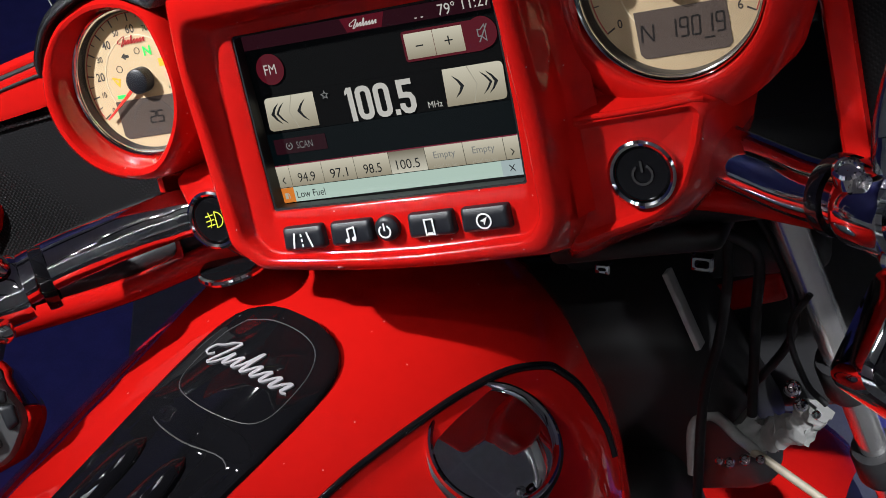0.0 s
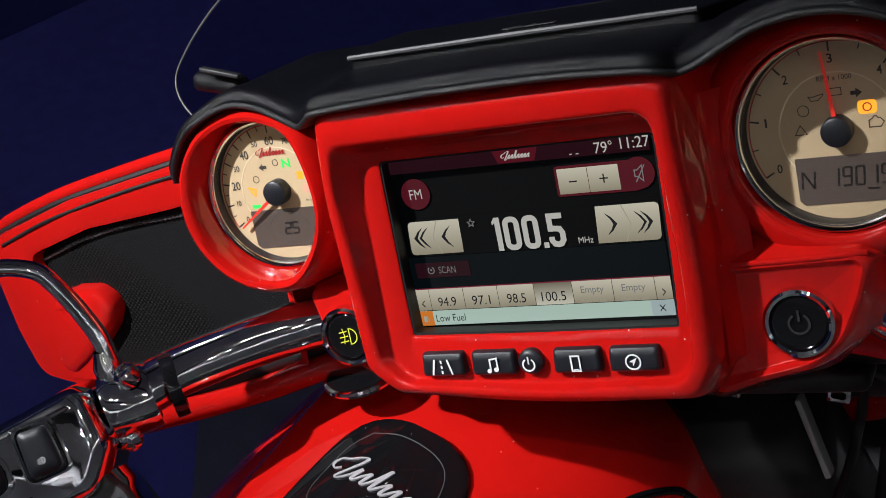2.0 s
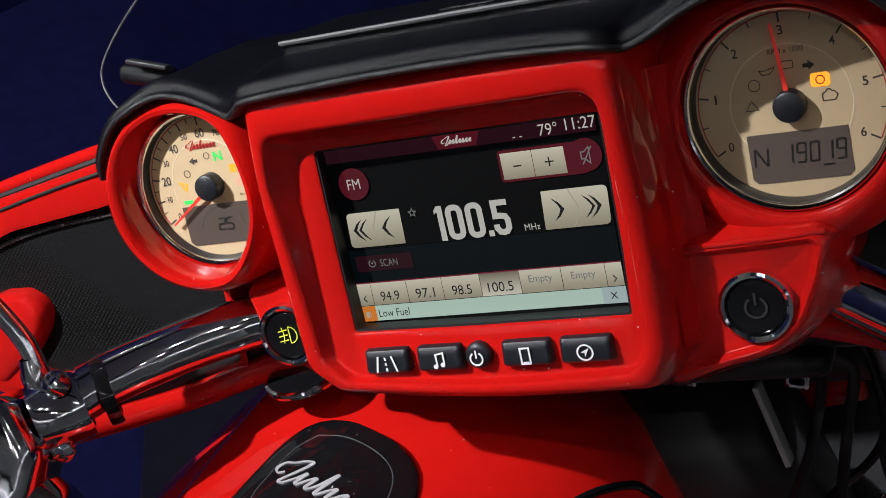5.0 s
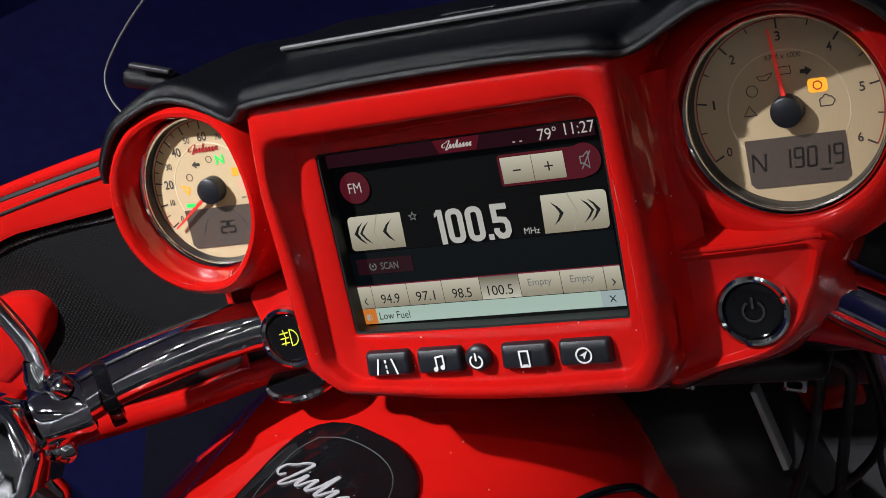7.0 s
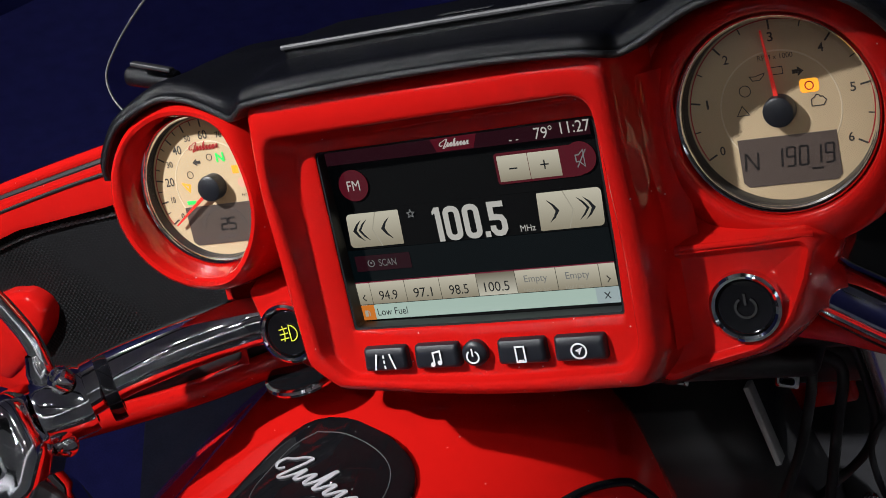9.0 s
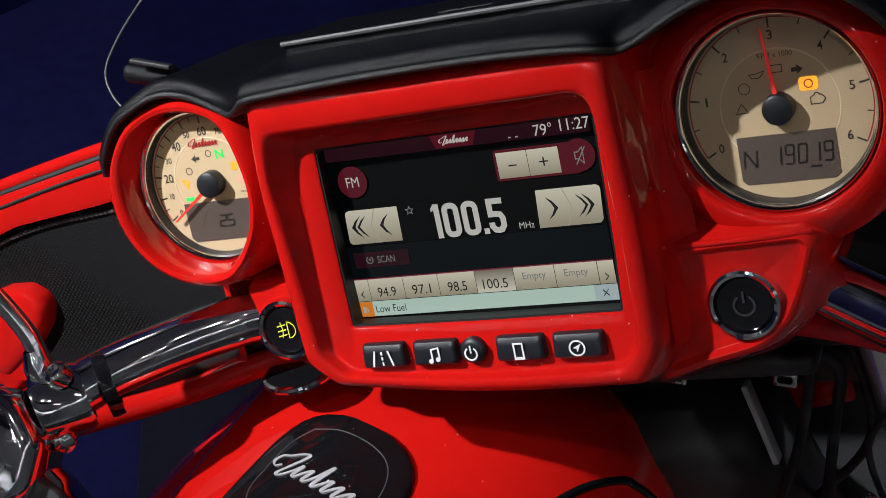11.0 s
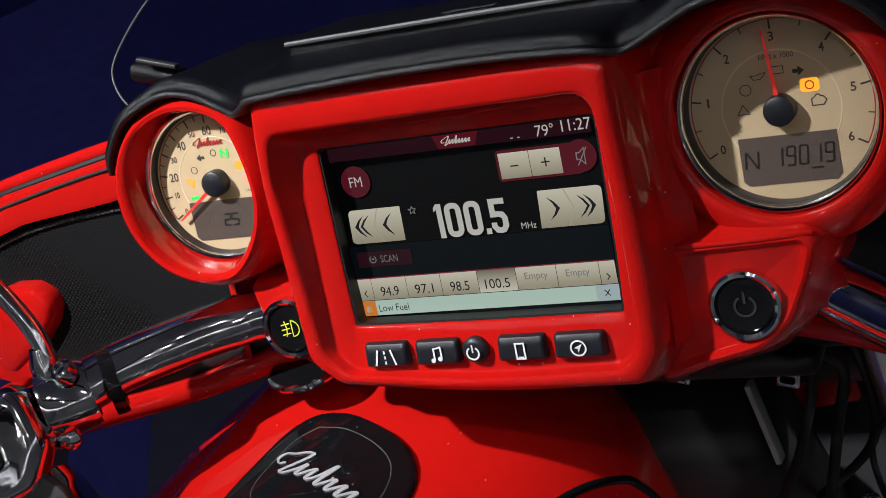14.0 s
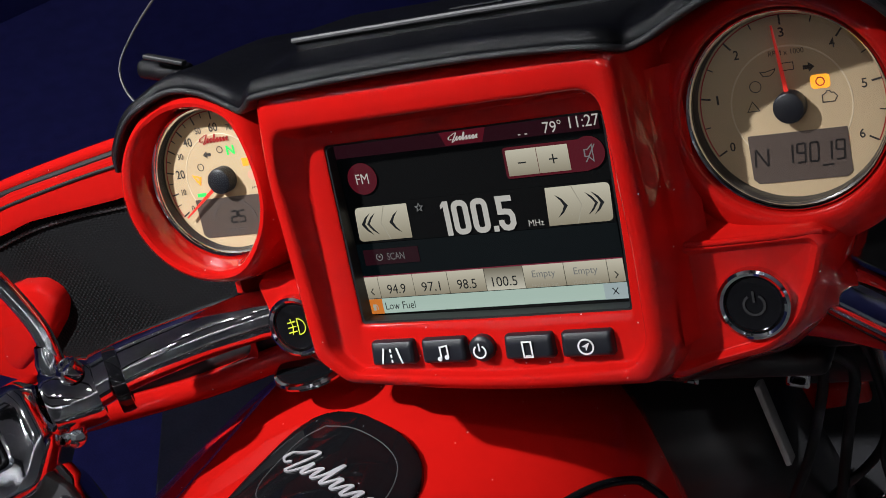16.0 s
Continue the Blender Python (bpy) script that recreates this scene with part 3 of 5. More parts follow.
# tuning keys and the frequency
glyph("frequency_band", lambda b: plate(b, rect(-0.0755, 0.0415, 0.0765, 0.0635), Y1), S_BACK)
glyph("lower_band", lambda b: plate(b, rect(-0.0755, 0.0225, 0.0765, 0.0412), Y1), S_BAND)
glyph("tune_down_key", lambda b: plate(b, rpoly([(-0.0716, 0.0428), (-0.0393, 0.0428), (-0.0388, 0.0620), (-0.0706, 0.0620)], [0.003, 0.0003, 0.0003, 0.003]), Y2), S_KEY, "cream tuning key")
glyph("tune_up_key", lambda b: plate(b, rpoly([(0.0404, 0.0424), (0.0752, 0.0424), (0.0764, 0.0626), (0.0415, 0.0626)], [0.0003, 0.003, 0.003, 0.0003]), Y2), S_KEY, "cream tuning key")


def chevron(b, x, s, w):
    """An arrowhead at x that points to s, thick at its point and thin at its ends."""
    outer = [(x - s * 0.0062, 0.0586), (x - s * 0.0028, 0.0562), (x, 0.0525), (x - s * 0.0028, 0.0488), (x - s * 0.0062, 0.0464)]
    inner = [(x - s * (0.0030 + 0.3 * w), 0.0497), (x - s * 1.25 * w, 0.0525), (x - s * (0.0030 + 0.3 * w), 0.0553)]
    plate(b, outer + inner, Y3)


glyph("arrow", lambda b: (chevron(b, -0.0680, -1, 0.0017), chevron(b, -0.0646, -1, 0.0012)), S_INK)
glyph("arrow", lambda b: chevron(b, -0.0508, -1, 0.0017), S_INK)
glyph("arrow", lambda b: chevron(b, 0.0525, 1, 0.0017), S_INK)
glyph("arrow", lambda b: (chevron(b, 0.0722, 1, 0.0017), chevron(b, 0.0688, 1, 0.0012)), S_INK)
glyph("key_fold", lambda b: stroke(b, [(-0.0525, 0.0618), (-0.0560, 0.0525), (-0.0520, 0.0430)], 0.0005, Y3), S_CREAM2)
glyph("key_fold", lambda b: stroke(b, [(0.0560, 0.0624), (0.0600, 0.0525), (0.0565, 0.0428)], 0.0005, Y3), S_CREAM2)
star = [(-0.0314 + (0.0023 if k % 2 == 0 else 0.0010) * math.sin(k * math.pi / 5), 0.0590 + (0.0023 if k % 2 == 0 else 0.0010) * math.cos(k * math.pi / 5)) for k in range(10)]
glyph("favourite_star", lambda b: stroke(b, star, 0.0005, Y3, True), S_GREY)


def narrow(b, text, x, z, height, width, w, y):
    """Square-shouldered narrow figures, drawn as strokes of width w between x and x + width, z the foot."""
    wide = {"1": 0.46, ".": 0.20, ":": 0.20}
    gap = 0.16
    total = sum(wide.get(c, 1.0) for c in text) + gap * (len(text) - 1)
    u = width / total
    h, lo = height - w, z + w / 2
    for c in text:
        k = wide.get(c, 1.0) * u
        x0, x1 = x + w / 2, x + k - w / 2
        r = 0.42 * u
        if c == "0":
            stroke(b, rpoly(rect(x0, lo, x1, lo + h), r, 6), w, y, True)
        elif c == "1":
            stroke(b, [(x1, z + 0.3 * w), (x1, z + height - 0.3 * w)], w, y)
            plate(b, [(x1 - 0.45 * w, z + height), (x1 - 0.45 * w, z + height - 0.9 * w), (x - 0.02 * u, z + height - 1.35 * w), (x - 0.02 * u, z + height - 0.7 * w)], y)
        elif c == "5":
            m = lo + 0.56 * h
            stroke(b, [(x1, lo + h), (x0, lo + h), (x0, m), (x0 + 0.4 * (x1 - x0), m), (x1 - 0.3 * r, m - 0.1 * r), (x1, m - 0.6 * r), (x1, lo + 0.6 * r), (x1 - 0.35 * r, lo + 0.1 * r), (x1 - 0.8 * r, lo), (x0 + 0.8 * r, lo), (x0 + 0.35 * r, lo + 0.1 * r), (x0, lo + 0.6 * r), (x0, lo + 0.22 * h)], w, y)
        elif c == ".":
            plate(b, rect(x, z, x + max(k, w * 0.9), z + w), y)
        x += k + gap * u


glyph("frequency", lambda b: narrow(b, "100.5", -0.0188, 0.0420, 0.0190, 0.0415, 0.0031, Y3), S_WHITE, "large pale frequency numerals")
writing("unit", "MHz", 0.0337, 0.0450, Y3, 0.0034, 0.0084, S_WHITE, touch)

# scan key, presets and the message bar
glyph("scan_key", lambda b: plate(b, rpoly(rect(-0.0712, 0.0290, -0.0376, 0.0378), 0.0005), Y2), S_RED2, "deep red scan key")
writing("scan_word", "SCAN", -0.0515, 0.0334, Y3, 0.0040, 0.0105, S_GREY, touch)
glyph("scan_icon", lambda b: (stroke(b, ring_pts(-0.0616, 0.0334, 0.0019, 16, 120, 420), 0.0005, Y3), plate(b, ring_pts(-0.0616, 0.0336, 0.0006, 10), Y3)), S_GREY)
glyph("preset_line", lambda b: stroke(b, [(-0.0752, 0.0227), (0.0762, 0.0227)], 0.0006, Y3), S_LINE)
edges_x = [-0.0752, -0.0662, -0.0448, -0.0238, -0.0018, 0.0206, 0.0436, 0.0672, 0.0762]
words = ["‹", "94.9", "97.1", "98.5", "100.5", "Empty", "Empty", "›"]
for k in range(8):
    x0, x1 = edges_x[k], edges_x[k + 1]
    tone = S_DOWN if k == 4 else S_KEY
    glyph("preset_key", lambda b: plate(b, rect(x0 + 0.0002, 0.0098, x1 - 0.0002, 0.0222), Y2), tone, "pressed preset key" if k == 4 else "")
    if words[k] in "‹›":
        s = -1 if k == 0 else 1
        xm = (x0 + x1) / 2
        glyph("page_arrow", lambda b: stroke(b, [(xm - s * 0.0007, 0.0155), (xm + s * 0.0008, 0.0138), (xm - s * 0.0007, 0.0121)], 0.0005, Y3), S_INK)
    elif words[k] == "Empty":
        writing("preset_name", "Empty", (x0 + x1) / 2, 0.0168, Y3, 0.0050, 0.0130, S_GREY, touch)
        writing("preset_hint", "Hold to Set", (x0 + x1) / 2, 0.0112, Y3, 0.0024, 0.0150, S_CREAM2, touch)
    else:
        writing("preset_name", words[k], (x0 + x1) / 2, 0.0146, Y3, 0.0054, 0.0031 * len(words[k]) - 0.0012, S_INK, touch)
glyph("message_bar", lambda b: plate(b, rect(-0.0752, 0.0008, 0.0762, 0.0094), Y2 - 0.0001), S_MINT, "pale mint message bar")
glyph("fuel_tile", lambda b: plate(b, rect(-0.0752, 0.0008, -0.0662, 0.0094), Y3), S_ORANGE, "orange fuel tile")
glyph("pump_icon", lambda b: (plate(b, rect(-0.0722, 0.0030, -0.0704, 0.0065), Y4), stroke(b, [(-0.0700, 0.0062), (-0.0693, 0.0052), (-0.0693, 0.0034)], 0.0004, Y4)), S_CREAM)
writing("message", "Low Fuel", -0.0645, 0.0050, Y3, 0.0042, 0.0185, S_INK, touch, align="LEFT")
glyph("close_key", lambda b: plate(b, rect(0.0636, 0.0008, 0.0762, 0.0094), Y3), S_MINT2)
glyph("close_cross", lambda b: (stroke(b, [(0.0684, 0.0036), (0.0712, 0.0068)], 0.0005, Y4), stroke(b, [(0.0684, 0.0068), (0.0712, 0.0036)], 0.0005, Y4)), S_INK)


# ---- keys below the screen ----
def dash_key(x0, x1, icon, label, round_key=False):
    zc, y0 = -0.0158, -0.0165
    if round_key:
        xc, r = (x0 + x1) / 2, (x1 - x0) / 2
        bm = bmesh.new()
        loft(bm, [[(x, y, z) for x, z in ring_pts(xc, zc, rr, 28)] for rr, y in ((r, y0 + 0.004), (r, y0 - 0.003), (r - 0.0012, y0 - 0.0045), (r - 0.003, y0 - 0.0050))], cap1=True)
    else:
        c = [(x0, zc - 0.0068), (x1, zc - 0.0068), (x1 - 0.0006, zc + 0.0068), (x0 + 0.0006, zc + 0.0068)]
        bm = bmesh.new()
        loops = []
        for d, y, cut in ((0.0, y0 + 0.004, 0), (0.0, y0 - 0.002, 0), (0.0006, y0 - 0.0035, 0), (0.0018, y0 - 0.0048, 0.0012), (0.0026, y0 - 0.0050, 0.0022)):
            cc = inset(c, d)
            cc = [(x, z - (cut if z > zc else 0)) for x, z in cc]
            loops.append([(x, y - (0.0008 if z < zc else 0), z) for x, z in rpoly(cc, 0.002, 4)])
        loft(bm, loops, cap1=True)
    ob = part("dash_key", bm, BUTTON, bike, label, m=D)
    bm = bmesh.new()
    icon(bm, (x0 + x1) / 2, zc - 0.0006, y0 - 0.0062)
    part("key_icon", bm, WHITE, ob, "white printed symbol")
    return ob


def icon_road(b, x, z, y):
    stroke(b, [(x - 0.0060, z - 0.0042), (x - 0.0040, z + 0.0042)], 0.0010, y)
    stroke(b, [(x + 0.0060, z - 0.0042), (x + 0.0040, z + 0.0042)], 0.0010, y)
    for k in (-0.0030, 0.0, 0.0030):
        stroke(b, [(x, z + k - 0.0006), (x, z + k + 0.0006)], 0.0010, y)


def icon_note(b, x, z, y):
    plate(b, ring_pts(x - 0.0020, z - 0.0030, 0.0013, 12), y)
    plate(b, ring_pts(x + 0.0022, z - 0.0022, 0.0013, 12), y)
    stroke(b, [(x - 0.0010, z - 0.0030), (x - 0.0010, z + 0.0036), (x + 0.0032, z + 0.0044), (x + 0.0032, z - 0.0022)], 0.0009, y)


def icon_power(b, x, z, y):
    stroke(b, ring_pts(x, z, 0.0034, 24, 125, 415), 0.0009, y)
    stroke(b, [(x, z + 0.0006), (x, z + 0.0044)], 0.0009, y)


def icon_phone(b, x, z, y):
    stroke(b, rect(x - 0.0024, z - 0.0042, x + 0.0024, z + 0.0042), 0.0009, y, True)
    stroke(b, [(x - 0.0012, z - 0.0036), (x + 0.0012, z - 0.0036)], 0.0010, y)


def icon_compass(b, x, z, y):
    stroke(b, ring_pts(x, z, 0.0040, 28), 0.0009, y, True)
    plate(b, [(x + 0.0023, z + 0.0023), (x - 0.0022, z + 0.0002), (x - 0.0003, z - 0.0003), (x - 0.0002, z - 0.0022)], y)


dash_key(-0.0690, -0.0422, icon_road, "black key with a white road symbol")
dash_key(-0.0381, -0.0113, icon_note, "black key with a white music note")
dash_key(-0.0100, 0.0044, icon_power, "round black key with a white power symbol", True)
dash_key(0.0104, 0.0382, icon_phone, "black key with a white telephone symbol")
dash_key(0.0422, 0.0708, icon_compass, "black key with a white compass symbol")

# ---- gauge pods ----
POD_R = [(0.094, 0.134), (0.125, 0.140), (0.166, 0.152), (0.212, 0.140), (0.236, 0.104), (0.237, 0.068), (0.224, 0.040), (0.198, 0.022), (0.150, 0.010), (0.094, 0.010)]
POD_L = [(-0.094, 0.132), (-0.125, 0.128), (-0.160, 0.144), (-0.195, 0.140), (-0.222, 0.115), (-0.231, 0.080), (-0.222, 0.048), (-0.200, 0.024), (-0.160, 0.020), (-0.094, 0.010)]
for name, outline, cx, cz, r, y in (("right_pod", POD_R, 0.1655, 0.0848, 0.0485, 0.012), ("left_pod", POD_L, -0.1668, 0.0812, 0.0447, 0.0235)):
    hole = ring_pts(cx, cz, r + 0.004, 70)
    steps = [(0.020, 0.075), (0.009, 0.045), (0.0, y + 0.016), (0.002, y + 0.010), (0.006, y + 0.006), (0.010, y + 0.005)]
    bm = shell(outline, 0.03, steps, cap1=False)
    # raised rim round the gauge
    if name == "right_pod":
        prof = [(r + 0.022, 0.010), (r + 0.0180, 0.0040), (r + 0.0135, -0.0005), (r + 0.0090, -0.0032), (r + 0.0060, -0.0045), (r + 0.0040, -0.0046), (r + 0.0028, -0.0036), (r + 0.0021, -0.0015), (r + 0.0017, 0.003), (r + 0.0015, 0.012)]
    else:
        prof = [(r + 0.018, 0.012), (r + 0.0165, 0.0), (r + 0.0145, -0.012), (r + 0.0122, -0.0200), (r + 0.0100, -0.0246), (r + 0.0076, -0.0265), (r + 0.0052, -0.0258), (r + 0.0034, -0.0225), (r + 0.0020, -0.0150), (r + 0.0008, -0.004), (r + 0.0003, 0.012)]
    before = len(bm.verts)
    lathe([(a, -h) for a, h in prof], pose(cx, y, cz, 90, 0, 0), 72, bm)
    if name == "left_pod":
        # the rim rises and leans inwards on the side of the panel
        bm.verts.ensure_lookup_table()
        for v in bm.verts[before:]:
            d = Vector((v.co.x - cx, v.co.z - cz))
            t = max(0.0, min(1.0, (d.normalized().dot(Vector((0.97, -0.24))) - 0.25) / 0.75))
            t = t * t * (3 - 2 * t) * max(0.0, min(1.0, (y + 0.004 - v.co.y) / 0.022))
            v.co.y -= 0.0085 * t
            v.co.x -= 0.0050 * t
            t = max(0.0, d.normalized().dot(Vector((-0.45, 0.89)))) ** 2 * max(0.0, min(1.0, (y + 0.004 - v.co.y) / 0.022))
            v.co += 0.0150 * t * Vector((-0.66, 1.0, -0.20))
    inner = rpoly(inset(outline, 0.010), 0.03)
    face = []
    for x, z in inner:
        d = Vector((x - cx, z - cz))
        d = d.normalized() * (r + 0.012)
        face.append((cx + d.x, y + 0.006, cz + d.y))
    a = [bm.verts.new((x, y + 0.005, z)) for x, z in inner]
    b = [bm.verts.new(p) for p in face]
    for i in range(len(a)):
        bm.faces.new((a[i], a[(i + 1) % len(a)], b[(i + 1) % len(a)], b[i]))
    part("gauge_pod", bm, RED, bike, "glossy red pod round a gauge", m=D, sharp=45)

# lower pods that hold the push buttons
SW_R = [(0.090, 0.026), (0.172, 0.029), (0.1785, 0.0225), (0.1725, 0.004), (0.1620, -0.018), (0.146, -0.0318), (0.112, -0.040), (0.088, -0.048)]
SW_L = [(-0.088, 0.024), (-0.153, 0.024), (-0.145, -0.012), (-0.124, -0.030), (-0.100, -0.042), (-0.086, -0.036)]
bm = shell(SW_R, [0.004, 0.005, 0.006, 0.03, 0.03, 0.03, 0.03, 0.01], [(-0.012, 0.070), (-0.010, 0.036), (-0.008, 0.022), (-0.0012, 0.0055), (0.0004, 0.0024), (0.0018, 0.0008), (0.0036, 0.0002), (0.0050, 0.0012), (0.0064, 0.0030), (0.0072, 0.0036)], cap1=True)
pod_r = part("switch_pod", bm, RED, bike, "glossy red pod round the power button", m=D)
bm = tube([(0.106, 0.0040, 0.0250), (0.112, 0.0016, 0.0258), (0.130, 0.0010, 0.0262), (0.150, 0.0010, 0.0268), (0.168, 0.0016, 0.0276), (0.176, 0.0045, 0.0270)], 0.0017, 14, 6)
part("pod_ledge", bm, RED, pod_r)
bm = shell(SW_L, [0.004, 0.006, 0.01, 0.03, 0.02, 0.01], [(-0.006, 0.060), (-0.002, 0.030), (0.0, 0.014), (0.0012, 0.009), (0.003, 0.0075), (0.008, 0.0075)], cap1=True)
part("switch_pod", bm, RED, bike, "glossy red pod round the fog lamp button", m=D)


def push_button(cx, cz, y, r, tilt, icon, icon_mat, label):
    m = D @ pose(cx, y, cz, 90, 0, 0) @ pose(0, 0, 0, 0, tilt, 0)
    bm = lathe([(r + 0.0005, -0.006), (r + 0.0005, 0.002), (r, 0.0042), (r - 0.0015, 0.0050), (r - 0.0030, 0.0042), (r - 0.0036, 0.0022)], seg=56)
    ob = part("push_button", bm, CHROME, bike, label, m=m)
    bm = lathe([(r - 0.0034, -0.004), (r - 0.0036, 0.0020), (r - 0.0048, 0.0028), (r - 0.008, 0.0024), (0.0005, 0.0018)], seg=56, cap=True)
    part("button_face", bm, GLOSSBLACK, ob, "gloss black button face")
    bm = bmesh.new()
    icon(bm, 0, 0, -0.0030)
    bmesh.ops.transform(bm, matrix=pose(0, 0, 0, -90, 0, 0), verts=bm.verts[:])
    part("button_symbol", bm, icon_mat, ob)


def icon_power_big(b, x, z, y):
    stroke(b, ring_pts(x, z - 0.0005, 0.0052, 30, 125, 415), 0.0012, y)
    stroke(b, [(x, z + 0.0012), (x, z + 0.0066)], 0.0012, y)


def icon_fog(b, x, z, y):
    stroke(b, ring_pts(x + 0.001, z, 0.0048, 20, -90, 90), 0.0007, y)
    stroke(b, [(x + 0.001, z - 0.0048), (x + 0.001, z + 0.0048)], 0.0007, y)
    for k in (-0.0030, 0.0, 0.0030):
        stroke(b, [(x - 0.0058, z + k - 0.0008), (x - 0.0004, z + k + 0.0002)], 0.0007, y)
    stroke(b, [(x - 0.0034, z - 0.0046), (x - 0.0024, z), (x - 0.0034, z + 0.0046)], 0.0006, y)


DIMPRINT = material("grey_print", (0.020, 0.020, 0.021), rough=0.5)
push_button(0.1392, -0.0068, 0.003, 0.0182, 0, icon_power_big, DIMPRINT, "round black power button in a chrome ring")
push_button(-0.1275, -0.0052, 0.0060, 0.0180, 0, icon_fog, YELLOWPRINT, "round black fog lamp button in a chrome ring")


# ---- gauges ----
def gauge(name, cx, cz, y, r, a0, a1, numerals, minor, needle_deg, label, zero_red):
    """A round gauge: angles in degrees clockwise from twelve o'clock; numerals as (share of the sweep, text, size)."""
    m = D @ pose(cx, y, cz)
    g, h = (0.0014, 0.0135) if r > 0.046 else (0.0008, 0.0095)
    bm = lathe([(r + g, -0.004), (r + g, h - 0.0025), (r + 0.6 * g, h - 0.0004), (r + 0.1 * g, h), (r - 0.0010, h - 0.0010), (r - 0.0018, h - 0.0030)], pose(0, 0, 0, 90, 0, 0), 72)
    ob = part(name, bm, CHROME, bike, label, m=m)
    bm = lathe([(r - 0.0018, h - 0.0030), (r - 0.0022, h * 0.5), (r - 0.0026, 0.0006), (r - 0.0022, 0.0)], pose(0, 0, 0, 90, 0, 0), 72)
    part("inner_wall", bm, BLACK, ob, "inner wall of the ring")
    bm = bmesh.new()
    plate(bm, ring_pts(0, 0, r - 0.0008, 72), 0.0, 0.003)
    part("dial", bm, DIAL, ob, "cream dial face")
    bm = lathe([(r * 0.612, 0.0), (r * 0.610, 0.0001), (r * 0.603, 0.0002), (r * 0.596, 0.0001), (r * 0.594, 0.0)], pose(0, 0, 0, 90, 0, 0), 72)
    part("dial_ring", bm, DIALRAISED, ob, "raised ring in the dial")

    def at(share, rr):
        a = radians(a0 + (a1 - a0) * share)
        return (rr * math.sin(a), rr * math.cos(a))

    ro = r - 0.0042
    bm = bmesh.new()
    stroke(bm, [at(k / 60, ro + 0.0004) for k in range(61)], 0.0006, -0.0001)
    part("scale_arc", bm, REDINK, ob)
    bm = bmesh.new()
    for k in range(minor + 1):
        long = k % 2 == 0
        stroke(bm, [at(k / minor, ro), at(k / minor, ro - (0.0044 if long else 0.0026))], 0.0009 if long else 0.0006, -0.00015)
    part("tick_marks", bm, INK, ob)
    for share, text, size in numerals:
        x, z = at(share, ro - (0.0082 if r > 0.046 else 0.0094 if size > 0.004 else 0.0086))
        writing("numeral", text, x, z, -0.0002, size, size * sum(0.24 if c == "1" else 0.58 for c in text), INK, ob, bold=0.012)
    a = radians(needle_deg)
    d, s = Vector((math.sin(a), math.cos(a))), Vector((math.cos(a), -math.sin(a)))
    bm = bmesh.new()
    plate(bm, [tuple(d * (r - 0.008) + s * 0.0004), tuple(d * (r - 0.008) - s * 0.0004), tuple(-d * 0.004 - s * 0.0013), tuple(-d * 0.004 + s * 0.0013)], -0.0042, 0.0012)
    part("needle", bm, NEEDLE, ob, "thin red needle")
    bm = lathe([(0.0078, 0.0), (0.0078, 0.0060), (0.0074, 0.0075), (0.0062, 0.0082), (0.0004, 0.0085)], pose(0, 0, 0, 90, 0, 0), 36, cap=True)
    part("needle_cap", bm, BUTTON, ob, "black needle cap")
    bm = bmesh.new()
    plate(bm, ring_pts(0, 0, r - 0.0030, 64), -h + 0.0005, 0.0004)
    lens = part("lens", bm, GLASS, ob, "clear gauge lens")
    lens.visible_shadow = False
    return ob


def mini_lamp(ob, name, mat, pts, w=0.0006, fill=False):
    bm = bmesh.new()
    if fill:
        plate(bm, pts, -0.0002)
    else:
        stroke(bm, pts, w, -0.0002, True)
    part(name, bm, mat, ob)


def display(ob, x0, z0, x1, z1):
    bm = bmesh.new()
    plate(bm, [(x0 + 0.0025, z0), (x1 - 0.0025, z0), (x1, z0 + 0.0025), (x1, z1), (x0, z1), (x0, z0 + 0.0025)], -0.0004, 0.0004)
    part("display", bm, LCD, ob, "grey liquid-crystal display")


SEGMENTS = {"0": "abcdef", "1": "bc", "2": "abged", "5": "afgcd", "9": "abcdfg", "N": "efbcxy"}


def digits(name, text, x, z, w, h, step, ob):
    """Seven-segment figures of slim slanted bars, from the lower left corner."""
    bm = bmesh.new()
    g = 0.0004

    def q(u, v):
        return (x + u + 0.10 * v, z + v)

    for k, ch in enumerate(text):
        o = k * step
        bars_of = {"a": (o + g, h, o + w - g, h), "g": (o + g, h / 2, o + w - g, h / 2), "d": (o + g, 0, o + w - g, 0), "f": (o, h / 2 + g, o, h - g), "b": (o + w, h / 2 + g, o + w, h - g), "e": (o, g, o, h / 2 - g), "c": (o + w, g, o + w, h / 2 - g), "x": (o + g, h - g, o + w / 2, h / 2), "y": (o + w / 2, h / 2, o + w - g, g)}
        for c in SEGMENTS[ch]:
            u0, v0, u1, v1 = bars_of[c]
            stroke(bm, [q(u0, v0), q(u1, v1)], 0.0010, -0.0006)
    part(name, bm, LCDINK, ob, "dark liquid-crystal figures")


speedo = gauge("speedometer", -0.1668, 0.0812, 0.0262, 0.0447, -120, 120, [(v / 120, str(v), 0.0053 if v % 20 == 0 and v else 0.0037) for v in range(0, 121, 10)], 24, -124, "cream-faced speedometer in a chrome ring", True)
display(speedo, -0.0245, -0.0350, 0.0245, -0.0112)
digits("trip_value", "25", -0.0025, -0.0268, 0.0042, 0.0068, 0.0054, speedo)
bm = bmesh.new()
stroke(bm, ring_pts(0.0005, -0.0275, 0.0150, 24, 12, 168), 0.0011, -0.0006)
for k in range(5):
    stroke(bm, [(-0.0060 + 0.0026 * k, -0.0312), (-0.0043 + 0.0026 * k, -0.0312)], 0.0013, -0.0006)
